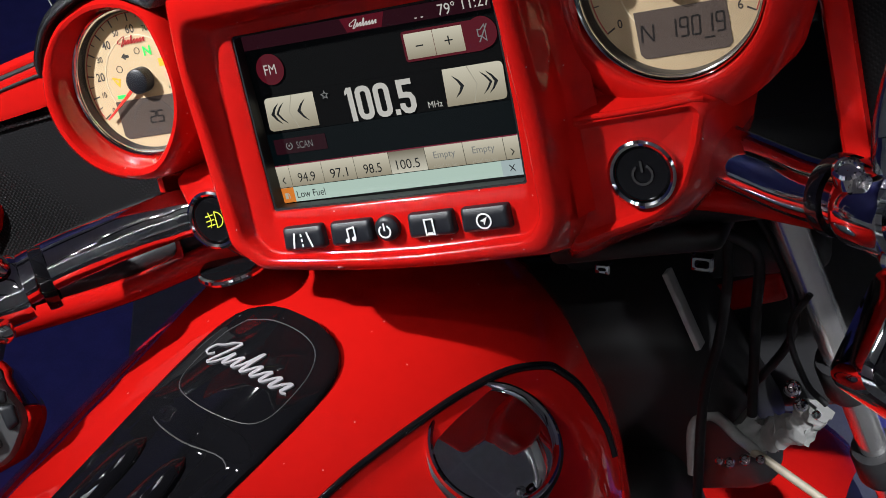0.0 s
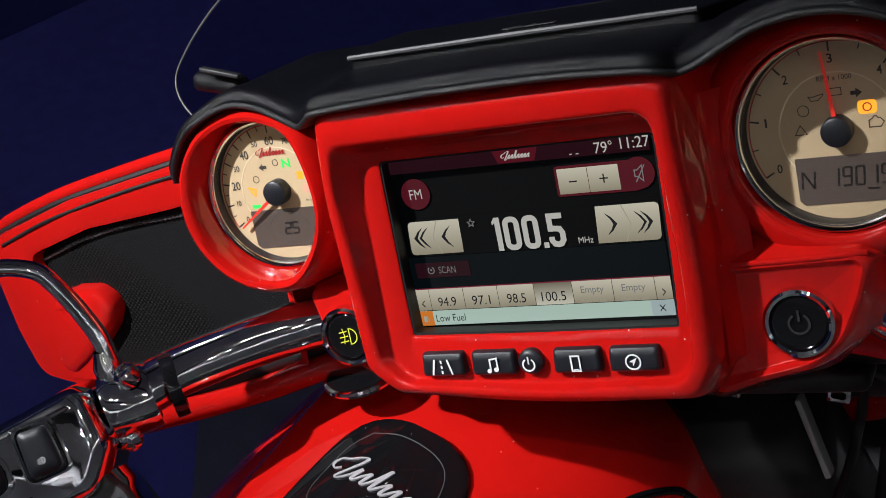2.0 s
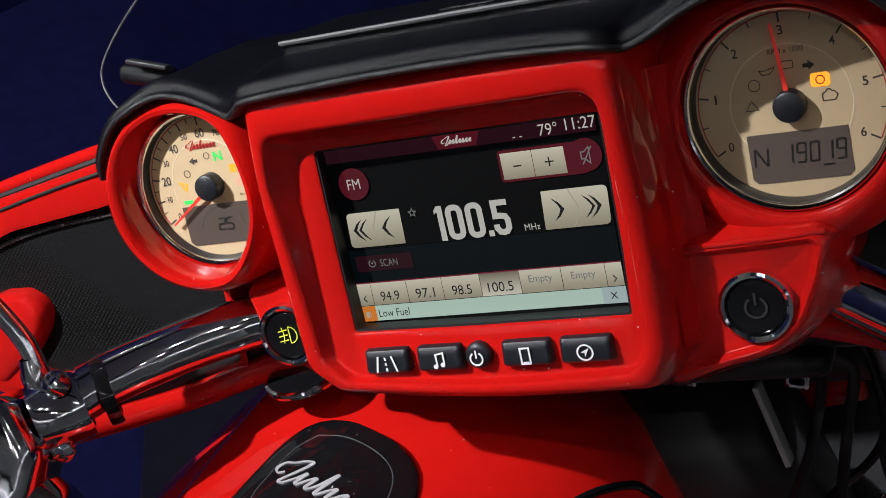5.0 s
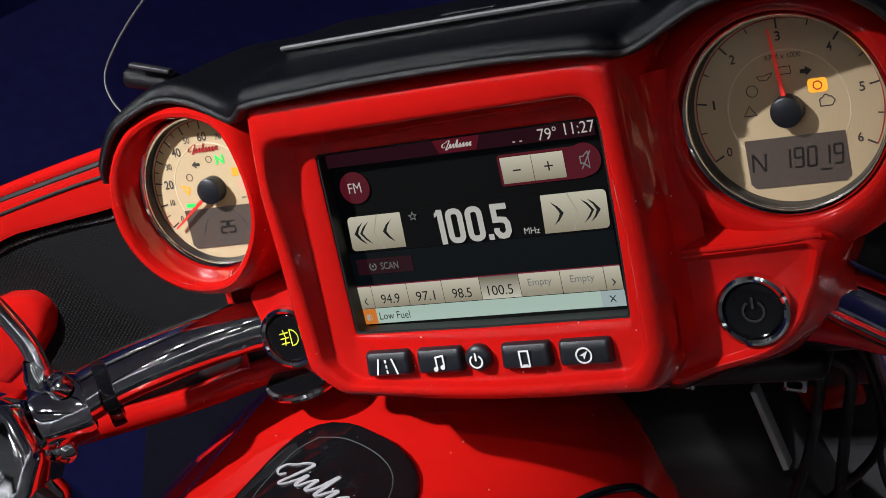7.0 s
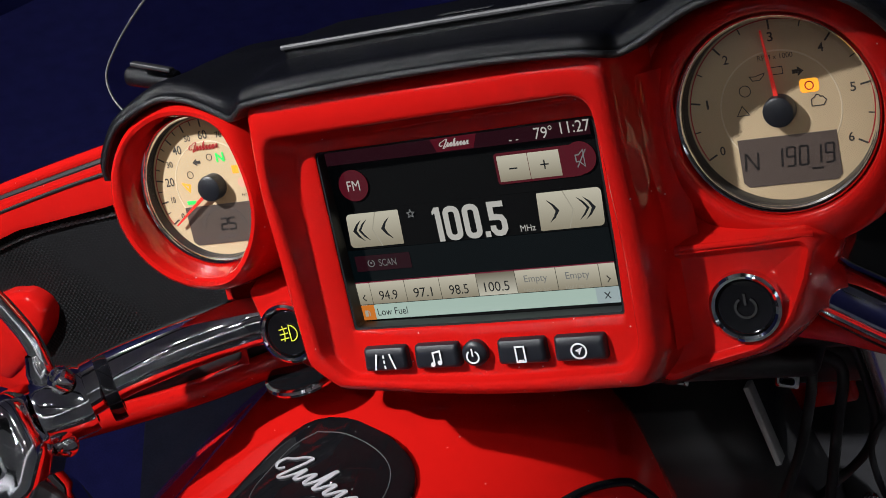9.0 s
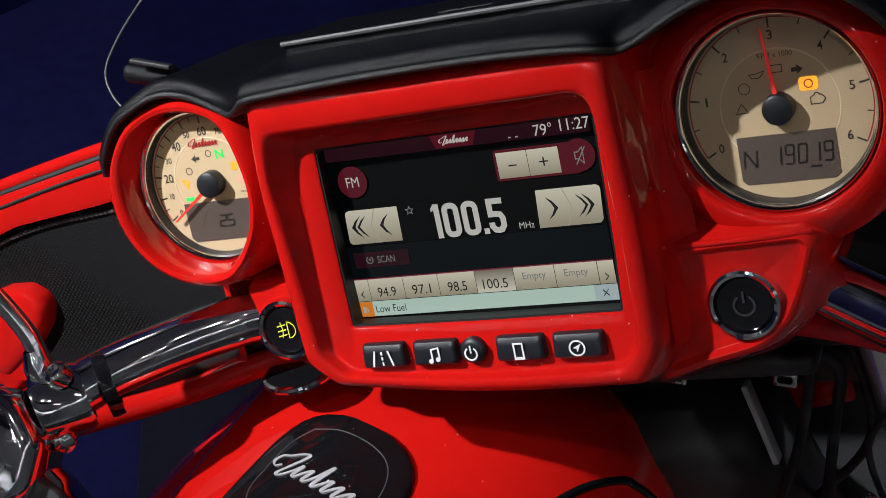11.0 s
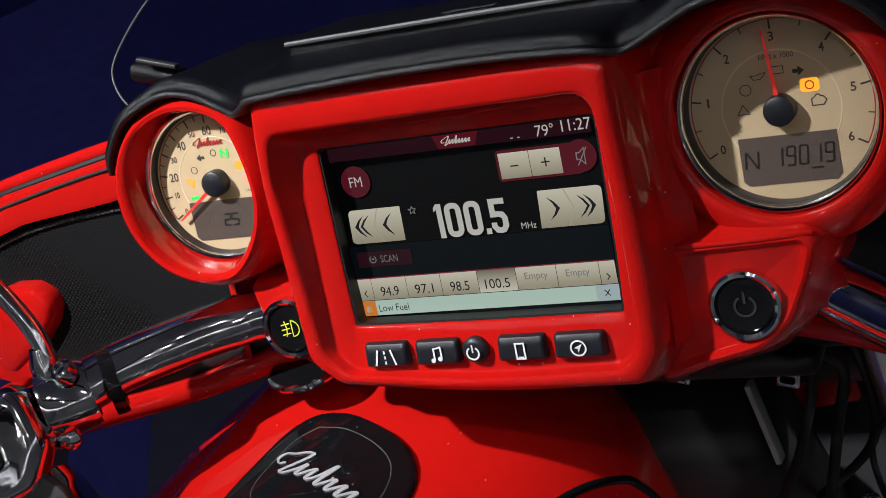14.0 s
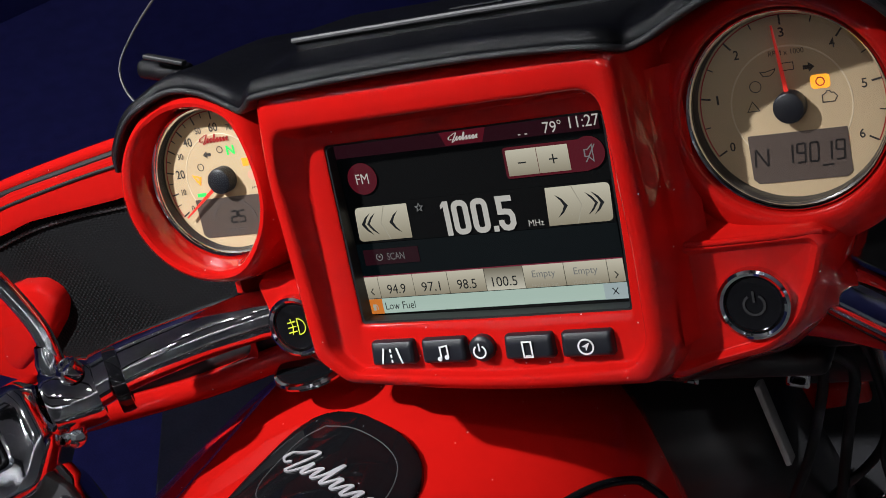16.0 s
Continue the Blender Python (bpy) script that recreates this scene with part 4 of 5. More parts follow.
for k in range(2):
    stroke(bm, [(-0.0205 + 0.0050 * k, -0.0310), (-0.0188 + 0.0050 * k, -0.0310)], 0.0016, -0.0006)
part("faint_segments", bm, LCDDIM, speedo)
bm = bmesh.new()
flourish(bm, -0.0010, 0.0238, 0.0102, -0.0004, 0.0008)
part("maker_mark", bm, REDINK, speedo, "red script-like mark")
writing("neutral_lamp", "N", 0.0082, 0.0166, -0.0003, 0.0056, 0.0056, GREEN, speedo, bold=0.03)
mini_lamp(speedo, "fuel_lamp", AMBER, rect(0.0142, 0.0060, 0.0184, 0.0108), fill=True)
mini_lamp(speedo, "temperature_lamp", PINK, ring_pts(0.0188, 0.0002, 0.0028, 14), fill=True)
mini_lamp(speedo, "cruise_lamp", AMBER, [(-0.0220, 0.0036), (-0.0172, 0.0020), (-0.0184, -0.0014), (-0.0198, 0.0002)], 0.0013)
mini_lamp(speedo, "ready_lamp", GREEN, rect(-0.0222, -0.0096, -0.0160, -0.0074), fill=True)
mini_lamp(speedo, "turn_arrow", INK, [(-0.0116, 0.0152), (-0.0086, 0.0174), (-0.0086, 0.0161), (-0.0060, 0.0161), (-0.0060, 0.0143), (-0.0086, 0.0143), (-0.0086, 0.0130)], fill=True)
mini_lamp(speedo, "beam_symbol", INK, ring_pts(0.0008, 0.0174, 0.0019, 12), 0.0004)
mini_lamp(speedo, "cruise_symbol", INK, ring_pts(-0.0152, 0.0082, 0.0021, 12), 0.0004)
writing("unit_words", "km/h", 0.0198, -0.0070, -0.0002, 0.0017, 0.0058, INK, speedo)

tach = gauge("tachometer", 0.1655, 0.0848, 0.0265, 0.0485, -119, 119, [(v / 6, str(v), 0.0046) for v in range(7)], 12, -5, "cream-faced tachometer in a chrome ring", True)
display(tach, -0.0235, -0.0378, 0.0250, -0.0132)
digits("gear_letter", "N", -0.0214, -0.0292, 0.0062, 0.0090, 0.0080, tach)
digits("odometer", "19019", -0.0072, -0.0288, 0.0040, 0.0094, 0.0063, tach)
bm = bmesh.new()
stroke(bm, [(0.0112, -0.0312), (0.0162, -0.0312)], 0.0009, -0.0006)
part("segment_bar", bm, LCDINK, tach)
writing("scale_words", "RPM x 1000", 0.0010, 0.0262, -0.0002, 0.0026, 0.0170, INK, tach)
mini_lamp(tach, "brake_lamp", AMBER, rpoly(rect(0.0106, 0.0066, 0.0198, 0.0134), 0.002), fill=True)
bm = bmesh.new()
stroke(bm, ring_pts(0.0152, 0.0100, 0.0020, 14), 0.0006, -0.0004, True)
part("brake_ring", bm, REDINK, tach)
mini_lamp(tach, "turn_arrow", INK, [(0.0136, 0.0176), (0.0106, 0.0200), (0.0106, 0.0186), (0.0080, 0.0186), (0.0080, 0.0166), (0.0106, 0.0166), (0.0106, 0.0152)], fill=True)
mini_lamp(tach, "battery_symbol", INK, rect(-0.0022, 0.0174, 0.0036, 0.0210), 0.0004)
mini_lamp(tach, "oil_symbol", INK, [(-0.0128, 0.0178), (-0.0103, 0.0176), (-0.0053, 0.0188), (-0.0058, 0.0176), (-0.0081, 0.0156), (-0.0115, 0.0156)], 0.0004)
mini_lamp(tach, "tyre_symbol", INK, ring_pts(-0.0160, 0.0110, 0.0028, 14), 0.0004)
mini_lamp(tach, "warning_triangle", INK, [(-0.0215, -0.0010), (-0.0155, -0.0010), (-0.0185, 0.0038)], 0.0004)
mini_lamp(tach, "engine_symbol", INK, [(0.0152, -0.0004), (0.0208, -0.0004), (0.0224, 0.0020), (0.0208, 0.0040), (0.0196, 0.0040), (0.0190, 0.0050), (0.0176, 0.0050), (0.0170, 0.0040), (0.0152, 0.0030)], 0.0005)

# ---- visor over the dash ----
VISOR_EDGE = [(-0.2285, 0.010, 0.0960), (-0.2245, 0.006, 0.1050), (-0.2146, 0.002, 0.1176), (-0.2060, 0.000, 0.1262), (-0.1954, -0.002, 0.1321), (-0.1773, -0.004, 0.1388), (-0.1629, -0.005, 0.1408), (-0.1501, -0.006, 0.1385), (-0.1397, -0.008, 0.1351), (-0.1242, -0.012, 0.1282), (-0.1139, -0.018, 0.1256), (-0.1043, -0.024, 0.1297), (-0.0936, -0.029, 0.1338), (-0.045, -0.031, 0.1365), (0.0, -0.0315, 0.1375), (0.045, -0.031, 0.1372), (0.084, -0.030, 0.1350), (0.097, -0.026, 0.1325), (0.104, -0.018, 0.1300), (0.114, -0.016, 0.1330), (0.128, -0.017, 0.1400), (0.144, -0.018, 0.1465), (0.166, -0.018, 0.1500), (0.190, -0.015, 0.1470), (0.212, -0.010, 0.1360), (0.228, -0.001, 0.1160), (0.236, 0.004, 0.0950), (0.240, 0.010, 0.0720)]
# over the left gauge the visor lies further back
edge = [p + 0.016 * max(0.0, min(1.0, (-0.115 - p.x) / 0.04)) * Vector((-0.66, 1.0, -0.20)) for p in smooth_path(VISOR_EDGE, 5)]
loops = []
for p in edge:
    side = max(0.0, min(1.0, (abs(p.x) - 0.165) / 0.06))
    side = side * side * (3 - 2 * side)
    out = math.copysign(side, p.x)
    zt = (1 - side) * max(0.1480, min(0.154, p.z + 0.006)) + side * min(0.1475, p.z + 0.003)
    up = 1 - 0.45 * side
    loops.append([
        (p.x, p.y + 0.012, p.z - 0.0015),
        (p.x, p.y, p.z - 0.001),
        (p.x + 0.0015 * out, p.y - 0.0034, p.z + 0.0024 * up),
        (p.x + 0.0030 * out, p.y - 0.0026, p.z + 0.0066 * up),
        (p.x + 0.0040 * out, p.y + 0.0008, p.z + 0.0096 * up),
        (p.x + 0.0045 * out, p.y + 0.0060, p.z + 0.0108 * up),
        (p.x + 0.0040 * out, p.y + 0.040, 0.35 * (p.z + 0.0108 * up) + 0.65 * zt),
        (p.x * 1.01, 0.075, zt + 0.001),
        (p.x * 1.03, 0.120, zt + 0.001),
        (p.x * 1.03, 0.150, zt - 0.012),
        (p.x * 1.02, 0.150, zt - 0.045),
    ])
bm = bmesh.new()
loft(bm, loops, closed=False)
visor = part("visor", bm, VISOR, bike, "grained black plastic visor over the dash", m=D, sharp=60)
# thin bead along the front edge
bm = tube([(p.x, p.y - 0.0030, p.z + 0.0012) for p in edge], 0.0019, 10, 1)
part("visor_bead", bm, VISORBEAD, visor, "satin black bead along the edge")

# raised vent cover on the visor, with a pale front edge
bm = bmesh.new()
cover = [(-0.103, 0.030), (0.103, 0.030), (0.118, 0.075), (0.112, 0.120), (-0.112, 0.120), (-0.118, 0.075)]
loft(bm, [[(x, y, z) for x, y in rpoly(inset(cover, d), 0.006, 5)] for d, z in ((0.0, 0.1440), (0.0, 0.1525), (0.0008, 0.1535), (0.004, 0.1540), (0.02, 0.1545))], cap1=True)
cover = part("vent_cover", bm, VISOR, bike, "raised black cover on the visor", m=D)
bm = bmesh.new()
tube([(-0.103, 0.0295, 0.1535), (-0.05, 0.0285, 0.1538), (0.0, 0.0282, 0.1540), (0.05, 0.0285, 0.1538), (0.103, 0.0295, 0.1535)], 0.0016, 8, bm=bm)
part("cover_edge", bm, GREYPLATE, cover, "satin grey edge strip")
bm = bmesh.new()
flourish(bm, 0.0, 0.0, 0.016, 0.0, 0.0016)
bmesh.ops.transform(bm, matrix=Matrix.Translation((0.003, 0.048, 0.1552)) @ pose(0, 0, 0, -90), verts=bm.verts[:])
part("cover_mark", bm, BRUSHED, cover, "metal script-like mark")

# windscreen
loops = []
for k in range(33):
    a = -1 + 2 * k / 32
    bow = 0.075 * (1 - a * a)
    rise = 0.030 * (1 - a ** 4)
    loops.append([(a * x, y + bow, z + rise) for x, y, z in ((0.250, 0.080, 0.116), (0.270, 0.090, 0.132), (0.278, 0.100, 0.148), (0.272, 0.112, 0.165), (0.258, 0.121, 0.182), (0.240, 0.133, 0.200), (0.190, 0.160, 0.245))])
bm = bmesh.new()
loft(bm, loops, closed=False)
glass = part("windscreen", bm, SMOKED, bike, "smoked curved windscreen", m=D)
glass.visible_shadow = False
bm = tube(loops[0], 0.0008, 8, 5)
part("windscreen_edge", bm, GREYPLATE, glass, "thin grey edge of the windscreen")
bm = tube([loop[0] for loop in loops], 0.0045, 12, 3)
part("windscreen_gasket", bm, VISOR, glass, "black rubber gasket at the foot of the windscreen")

# ---- outer wings of the fairing, with the speakers ----
WING = [(0.229, 0.106), (0.262, 0.100), (0.355, 0.084), (0.434, 0.062), (0.444, 0.030), (0.437, -0.010), (0.424, -0.046), (0.350, -0.062), (0.250, -0.058), (0.229, -0.040)]
GRILLE = [(0.246, 0.074), (0.268, 0.070), (0.340, 0.062), (0.402, 0.045), (0.388, 0.020), (0.368, -0.018), (0.345, -0.042), (0.300, -0.046), (0.260, -0.043), (0.246, -0.030)]


def wing(sign):
    outer = WING if sign > 0 else [(0.190, 0.108), *WING[1:-1], (0.190, -0.040)]
    mesh = GRILLE if sign > 0 else [(0.193, 0.082), *GRILLE[1:-2], (0.215, -0.043), (0.193, -0.036)]

    def ring(c, rad, y, d=0.0):
        return [(sign * x, y + 0.10 * max(0.0, x - 0.36) ** 1.0, z) for x, z in rpoly(inset(c, d), rad, 5)]

    bm = bmesh.new()
    rad = [0.006, 0.05, 0.05, 0.012, 0.03, 0.05, 0.02, 0.04, 0.02, 0.01]
    radg = [0.005, 0.05, 0.05, 0.010, 0.02, 0.05, 0.01, 0.02, 0.01, 0.005]
    loft(bm, [ring(outer, rad, 0.150, -0.004), ring(outer, rad, 0.090, -0.002), ring(outer, rad, 0.062), ring(outer, rad, 0.052, 0.0015), ring(outer, rad, 0.048, 0.004), ring(mesh, radg, 0.046, -0.0045), ring(mesh, radg, 0.0475, -0.001), ring(mesh, radg, 0.060, 0.0)])
    ob = part("fairing_wing", bm, RED, bike, "glossy red outer wing of the fairing", m=D)
    bm = bmesh.new()
    loft(bm, [ring(mesh, radg, 0.058, -0.002), ring(mesh, radg, 0.0560, 0.002), ring(mesh, radg, 0.0560, 0.006)], cap1=True)
    part("speaker_grille", bm, CLOTH, ob, "black woven speaker mesh")
    bm = bmesh.new()
    line = [(sign * x, 0.0545 + 0.10 * max(0, x - 0.36), z - 0.0035) for x, z in ((0.250, 0.0705), (0.268, 0.0680), (0.310, 0.0645), (0.350, 0.0580), (0.395, 0.0445))]
    tube(line, lambda t: 0.0007 + 0.0008 * abs(math.sin(130 * t)), 8, 50, bm=bm)
    part("grille_edge", bm, GREYPLATE, ob, "grey beaded edge of the mesh")
    # black joint along the upper band
    bm = bmesh.new()
    tube([(sign * x, 0.0475 + 0.10 * max(0, x - 0.36), z) for x, z in ((0.235, 0.0965), (0.300, 0.0860), (0.370, 0.0715), (0.425, 0.0545))], 0.0013, 8, bm=bm)
    part("joint", bm, RUBBER, ob, "dark joint line")
    bm = bmesh.new()
    tube([(sign * x, 0.056 + 0.12 * max(0, x - 0.36), z) for x, z in ((0.235, 0.1035), (0.300, 0.0925), (0.370, 0.0792), (0.436, 0.0600))], 0.0030, 8, bm=bm)
    part("upper_joint", bm, RUBBER, ob, "black rubber seal")
    bm = bmesh.new()
    tube([(sign * x, 0.0635 + 0.12 * max(0, x - 0.36), z) for x, z in ((0.232, 0.1085), (0.300, 0.0975), (0.370, 0.0842), (0.425, 0.0690), (0.444, 0.0605))], 0.0052, 14, bm=bm)
    part("skin_edge", bm, RED, ob, "glossy red edge of the outer skin")
    return ob


wing(-1)
wing(1)


# ---- handlebar, controls, fork ----
def bars(sign):
    s = sign
    path = [(s * 0.060, 0.060, -0.030), (s * 0.110, 0.054, -0.010), (s * 0.162, 0.0357, -0.0058), (s * 0.184, 0.0239, -0.007), (s * 0.2145, 0.0057, -0.0116), (s * 0.2426, -0.016, -0.017), (s * 0.270, -0.044, -0.026), (s * 0.335, -0.105, -0.042), (s * 0.40, -0.165, -0.062)]
    if s > 0:
        path = [(x, y, z - 0.011 * max(0.0, min(1.0, (x - 0.165) / 0.04))) for x, y, z in path]
    bm = tube(path, 0.0160, 28, 8)
    ob = part("handlebar", bm, CHROME, bike, "thick chrome handlebar tube", m=D)
    d = Vector((s * -0.75, 0.62, 0.10)).normalized()
    q = Vector((s * 0.262, -0.041, -0.025))
    bm = lathe([(0.0165, -0.016), (0.0205, -0.016), (0.0215, -0.013), (0.0215, 0.011), (0.0205, 0.014), (0.0165, 0.014)], towards(q, d), 36)
    part("clamp", bm, CHROME, ob, "chrome clamp round the bar")
    bm = lathe([(0.0162, -0.004), (0.0200, -0.004), (0.0205, 0.0), (0.0200, 0.004), (0.0162, 0.004)], towards(q + d * 0.027, d), 36)
    part("clamp_ring", bm, GLOSSBLACK, ob, "dark ring on the bar")
    for off, aim in (((s * -0.011, -0.012, 0.022), (s * 0.1, -0.55, 0.75)), ((s * 0.004, -0.014, -0.019), (s * 0.3, -0.85, -0.25))):
        bm = lathe([(0.0072, -0.006), (0.0076, 0.0), (0.0070, 0.0025), (0.0056, 0.0036), (0.0046, 0.0034), (0.0040, 0.0012), (0.0003, 0.0010)], towards(q + Vector(off), aim), 24)
        part("bolt", bm, CHROME, ob, "chrome socket bolt")
    if s < 0:
        bm = lathe([(0.0040, -0.016), (0.0044, -0.002), (0.0066, -0.0015), (0.0070, 0.0010), (0.0062, 0.0036), (0.0040, 0.0050), (0.0003, 0.0054)], towards((-0.2600, -0.0520, -0.0460), (0.45, -0.85, -0.15)), 24)
        part("bolt", bm, CHROME, ob, "chrome dome bolt")
    # mirror stem
    bm = tube([(s * 0.266, -0.045, -0.002), (s * 0.271, -0.046, 0.022), (s * 0.285, -0.053, 0.054), (s * 0.297, -0.061, 0.0685), (s * 0.327, -0.079, 0.0745), (s * 0.42, -0.125, 0.078)], lambda t: 0.0060 - 0.0010 * t, 16, 8)
    stem = part("mirror_stem", bm, CHROME, bike, "bent chrome mirror stem", m=D)
    bm = lathe([(0.0065, -0.004), (0.0085, -0.003), (0.0088, 0.004), (0.0070, 0.010), (0.0062, 0.014)], towards((s * 0.269, -0.046, -0.004), (s * 0.05, 0, 1)), 24)
    part("stem_nut", bm, CHROME, stem, "chrome nut")
    return ob


bars(-1)
bars(1)

# rounded lobe of the wing that closes the lower outer end of the speaker
LOBE = [(0.414, 0.008), (0.400, 0.0150), (0.366, 0.0218), (0.3470, 0.0215), (0.3370, 0.0150), (0.3330, 0.0060), (0.3390, -0.0070), (0.362, -0.030), (0.388, -0.046), (0.414, -0.042)]
for s in (-1, 1):
    bm = shell([(s * x, z) for x, z in LOBE], [0.01, 0.05, 0.02, 0.014, 0.014, 0.014, 0.02, 0.02, 0.02, 0.01], [(-0.002, 0.075), (0.0, 0.056), (0.0010, 0.0505), (0.003, 0.0465), (0.006, 0.0448), (0.011, 0.0440)], depth=lambda x, z: 0.28 * max(0.0, abs(x) - 0.372), cap1=True)
    part("wing_lobe", bm, RED, bike, "red rounded end of the wing beside the speaker", m=D)


def view_frame(o):
    """A frame that faces the rider: x to the right, y up, z out."""
    r, u = Vector((0.889, 0.415, -0.196)), Vector((0.055, 0.329, 0.943))
    r.normalize()
    n = r.cross(u).normalized()
    u = n.cross(r)
    m = Matrix((r, u, n)).transposed().to_4x4()
    return Matrix.Translation(o) @ m


def flat(corners, radii, steps, seg=5, bm=None):
    """Rings of one outline in local x, y; steps of (inset, z)."""
    bm = bm or bmesh.new()
    loft(bm, [[(x, y, z) for x, y in rpoly(inset(corners, d), radii, seg)] for d, z in steps], cap1=True)
    return bm


# left switch block
H = D @ view_frame((-0.292, -0.086, -0.034)) @ pose(0, 0, 0, 0, 0, 29)
bm = flat([(-0.060, -0.041), (0.014, -0.041), (0.036, -0.016), (0.037, 0.016), (0.028, 0.026), (-0.060, 0.026)], [0.004, 0.016, 0.020, 0.014, 0.010, 0.004], [(-0.001, -0.045), (0.0, -0.012), (0.0008, -0.002), (0.003, 0.005), (0.007, 0.0095), (0.012, 0.011)])
switch = part("switch_block", bm, CHROME, bike, "chrome left handlebar switch block", m=H)
bm = flat([(-0.019, -0.017), (0.010, -0.019), (0.012, 0.016), (-0.015, 0.020)], [0.006] * 4, [(0.0, 0.010), (0.0, 0.0135), (0.0012, 0.0140), (0.0024, 0.0125)])
part("switch_frame", bm, CHROME, switch, "chrome frame round the dimmer key")
bm = flat([(-0.015, -0.013), (0.0055, -0.015), (0.0070, 0.012), (-0.011, 0.015)], [0.004] * 4, [(0.0, 0.011), (0.0, 0.0150), (0.002, 0.0170), (0.006, 0.0175)])
dim = part("dimmer_key", bm, BUTTON, switch, "black dimmer key")
bm = bmesh.new()
stroke(bm, ring_pts(-0.0032, -0.006, 0.0017, 16, -90, 90), 0.0004, 0)
stroke(bm, [(-0.0032, -0.0077), (-0.0032, -0.0043)], 0.0004, 0)
for k in (-0.0012, 0, 0.0012):
    stroke(bm, [(-0.0060, -0.006 + k), (-0.0041, -0.006 + k)], 0.0003, 0)
bmesh.ops.transform(bm, matrix=Matrix.Translation((0, 0, 0.0178)) @ pose(0, 0, 0, -90), verts=bm.verts[:])
part("switch_symbol", bm, WHITE, switch, "pale headlamp symbol")
bm = flat([(-0.050, -0.014), (-0.026, -0.014), (-0.024, 0.010), (-0.048, 0.012)], [0.009] * 4, [(0.0, 0.008), (0.0, 0.0130), (0.0018, 0.0138), (0.003, 0.0120)])
part("switch_frame", bm, CHROME, switch, "chrome frame round the horn key")
bm = flat([(-0.047, -0.011), (-0.029, -0.011), (-0.027, 0.007), (-0.045, 0.009)], [0.007] * 4, [(0.0, 0.010), (0.0, 0.0140), (0.002, 0.0165), (0.005, 0.0170)])
part("horn_key", bm, BUTTON, switch, "black horn key")
bm = bmesh.new()
stroke(bm, [(-0.040, -0.001), (-0.037, -0.001), (-0.0345, 0.002), (-0.0345, -0.006), (-0.037, -0.003), (-0.040, -0.003)], 0.0006, 0, True)
bmesh.ops.transform(bm, matrix=Matrix.Translation((0, 0, 0.0173)) @ pose(0, 0, 0, -90), verts=bm.verts[:])
part("switch_symbol", bm, WHITE, switch, "pale horn symbol")

# turn signal slide under the block
H2 = H @ Matrix.Translation((-0.036, -0.0285, 0.0100))
bm = flat([(-0.018, -0.009), (0.014, -0.009), (0.016, 0.007), (-0.018, 0.008)], [0.003] * 4, [(0.0, -0.02), (0.0, 0.002), (0.002, 0.004)])
slide = part("turn_signal_switch", bm, GLOSSBLACK, bike, "black turn signal slide switch", m=H2)
bm = flat([(-0.010, -0.007), (0.006, -0.007), (0.006, 0.006), (-0.010, 0.006)], [0.002] * 4, [(0.0, 0.003), (0.0, 0.011), (0.002, 0.013)])
part("slide_knob", bm, BUTTON, slide, "black slide knob")

# grey pad block below, with its round pad and keys
H3 = D @ view_frame((-0.277, -0.094, -0.086)) @ pose(0, 0, 0, 0, 0, 28)
bm = flat([(-0.045, -0.014), (-0.022, -0.036), (0.018, -0.036), (0.040, -0.018), (0.034, 0.012), (0.022, 0.034), (0.006, 0.018), (-0.045, 0.012)], [0.006, 0.022, 0.022, 0.018, 0.020, 0.008, 0.02, 0.004], [(-0.002, -0.03), (0.0, -0.004), (0.001, 0.000), (0.0025, 0.0015)])
pad = part("control_pad", bm, GREYPLATE, bike, "grey left control pad under the bar", m=H3)
bm = flat([(-0.047, -0.015), (-0.023, -0.038), (0.019, -0.038), (0.042, -0.019), (0.036, 0.013), (0.023, 0.037), (0.005, 0.020), (-0.047, 0.014)], [0.006, 0.022, 0.022, 0.018, 0.020, 0.008, 0.02, 0.004], [(0.0, -0.040), (0.0, -0.010), (0.002, -0.004)])
part("pad_shell", bm, CHROME, pad, "chrome shell behind the pad")
bm = flat(rect(-0.046, 0.0085, 0.018, 0.0125), [0.001] * 4, [(0.0, 0.0), (0.0, 0.0032), (0.001, 0.004)])
part("pad_trim", bm, CHROME, pad, "chrome trim strip")
C = Matrix.Translation((-0.016, -0.016, 0))
bm = lathe([(0.0190, 0.0), (0.0190, 0.0026), (0.0180, 0.0032), (0.0172, 0.0022), (0.0168, 0.0012), (0.0165, 0.0040), (0.0150, 0.0052), (0.0080, 0.0046), (0.0070, 0.0028), (0.0062, 0.0052), (0.0040, 0.0060), (0.0003, 0.0058)], C, 40)
disc = part("round_pad", bm, BUTTON, pad, "round black four-way pad")
for k in range(4):
    a = radians(35 + 90 * k)
    bm = lathe([(0.0040, 0.003), (0.0038, 0.0062), (0.0030, 0.0072), (0.0018, 0.0074), (0.0003, 0.0070)], C @ Matrix.Translation((0.0128 * math.cos(a), 0.0128 * math.sin(a), 0)), 18)
    part("pad_nub", bm, BUTTON, disc, "raised round nub of the pad")
for outline in ([(0.0035, 0.0015), (0.019, -0.0035), (0.0215, 0.0015), (0.0085, 0.0075)], [(0.0080, -0.0245), (0.0175, -0.0255), (0.0180, -0.0110), (0.0090, -0.0100)], [(0.0235, 0.0010), (0.0325, -0.0045), (0.0350, 0.0020), (0.0275, 0.0085)], [(0.0255, -0.0195), (0.0335, -0.0180), (0.0355, -0.0070), (0.0270, -0.0045)]):
    bm = flat(outline, [0.002] * 4, [(-0.0006, 0.0008), (-0.0006, 0.0020), (0.0, 0.0022), (0.0, 0.0050), (0.0008, 0.0058), (0.0020, 0.0060)])
    part("pad_key", bm, BUTTON, pad, "black rubber key")

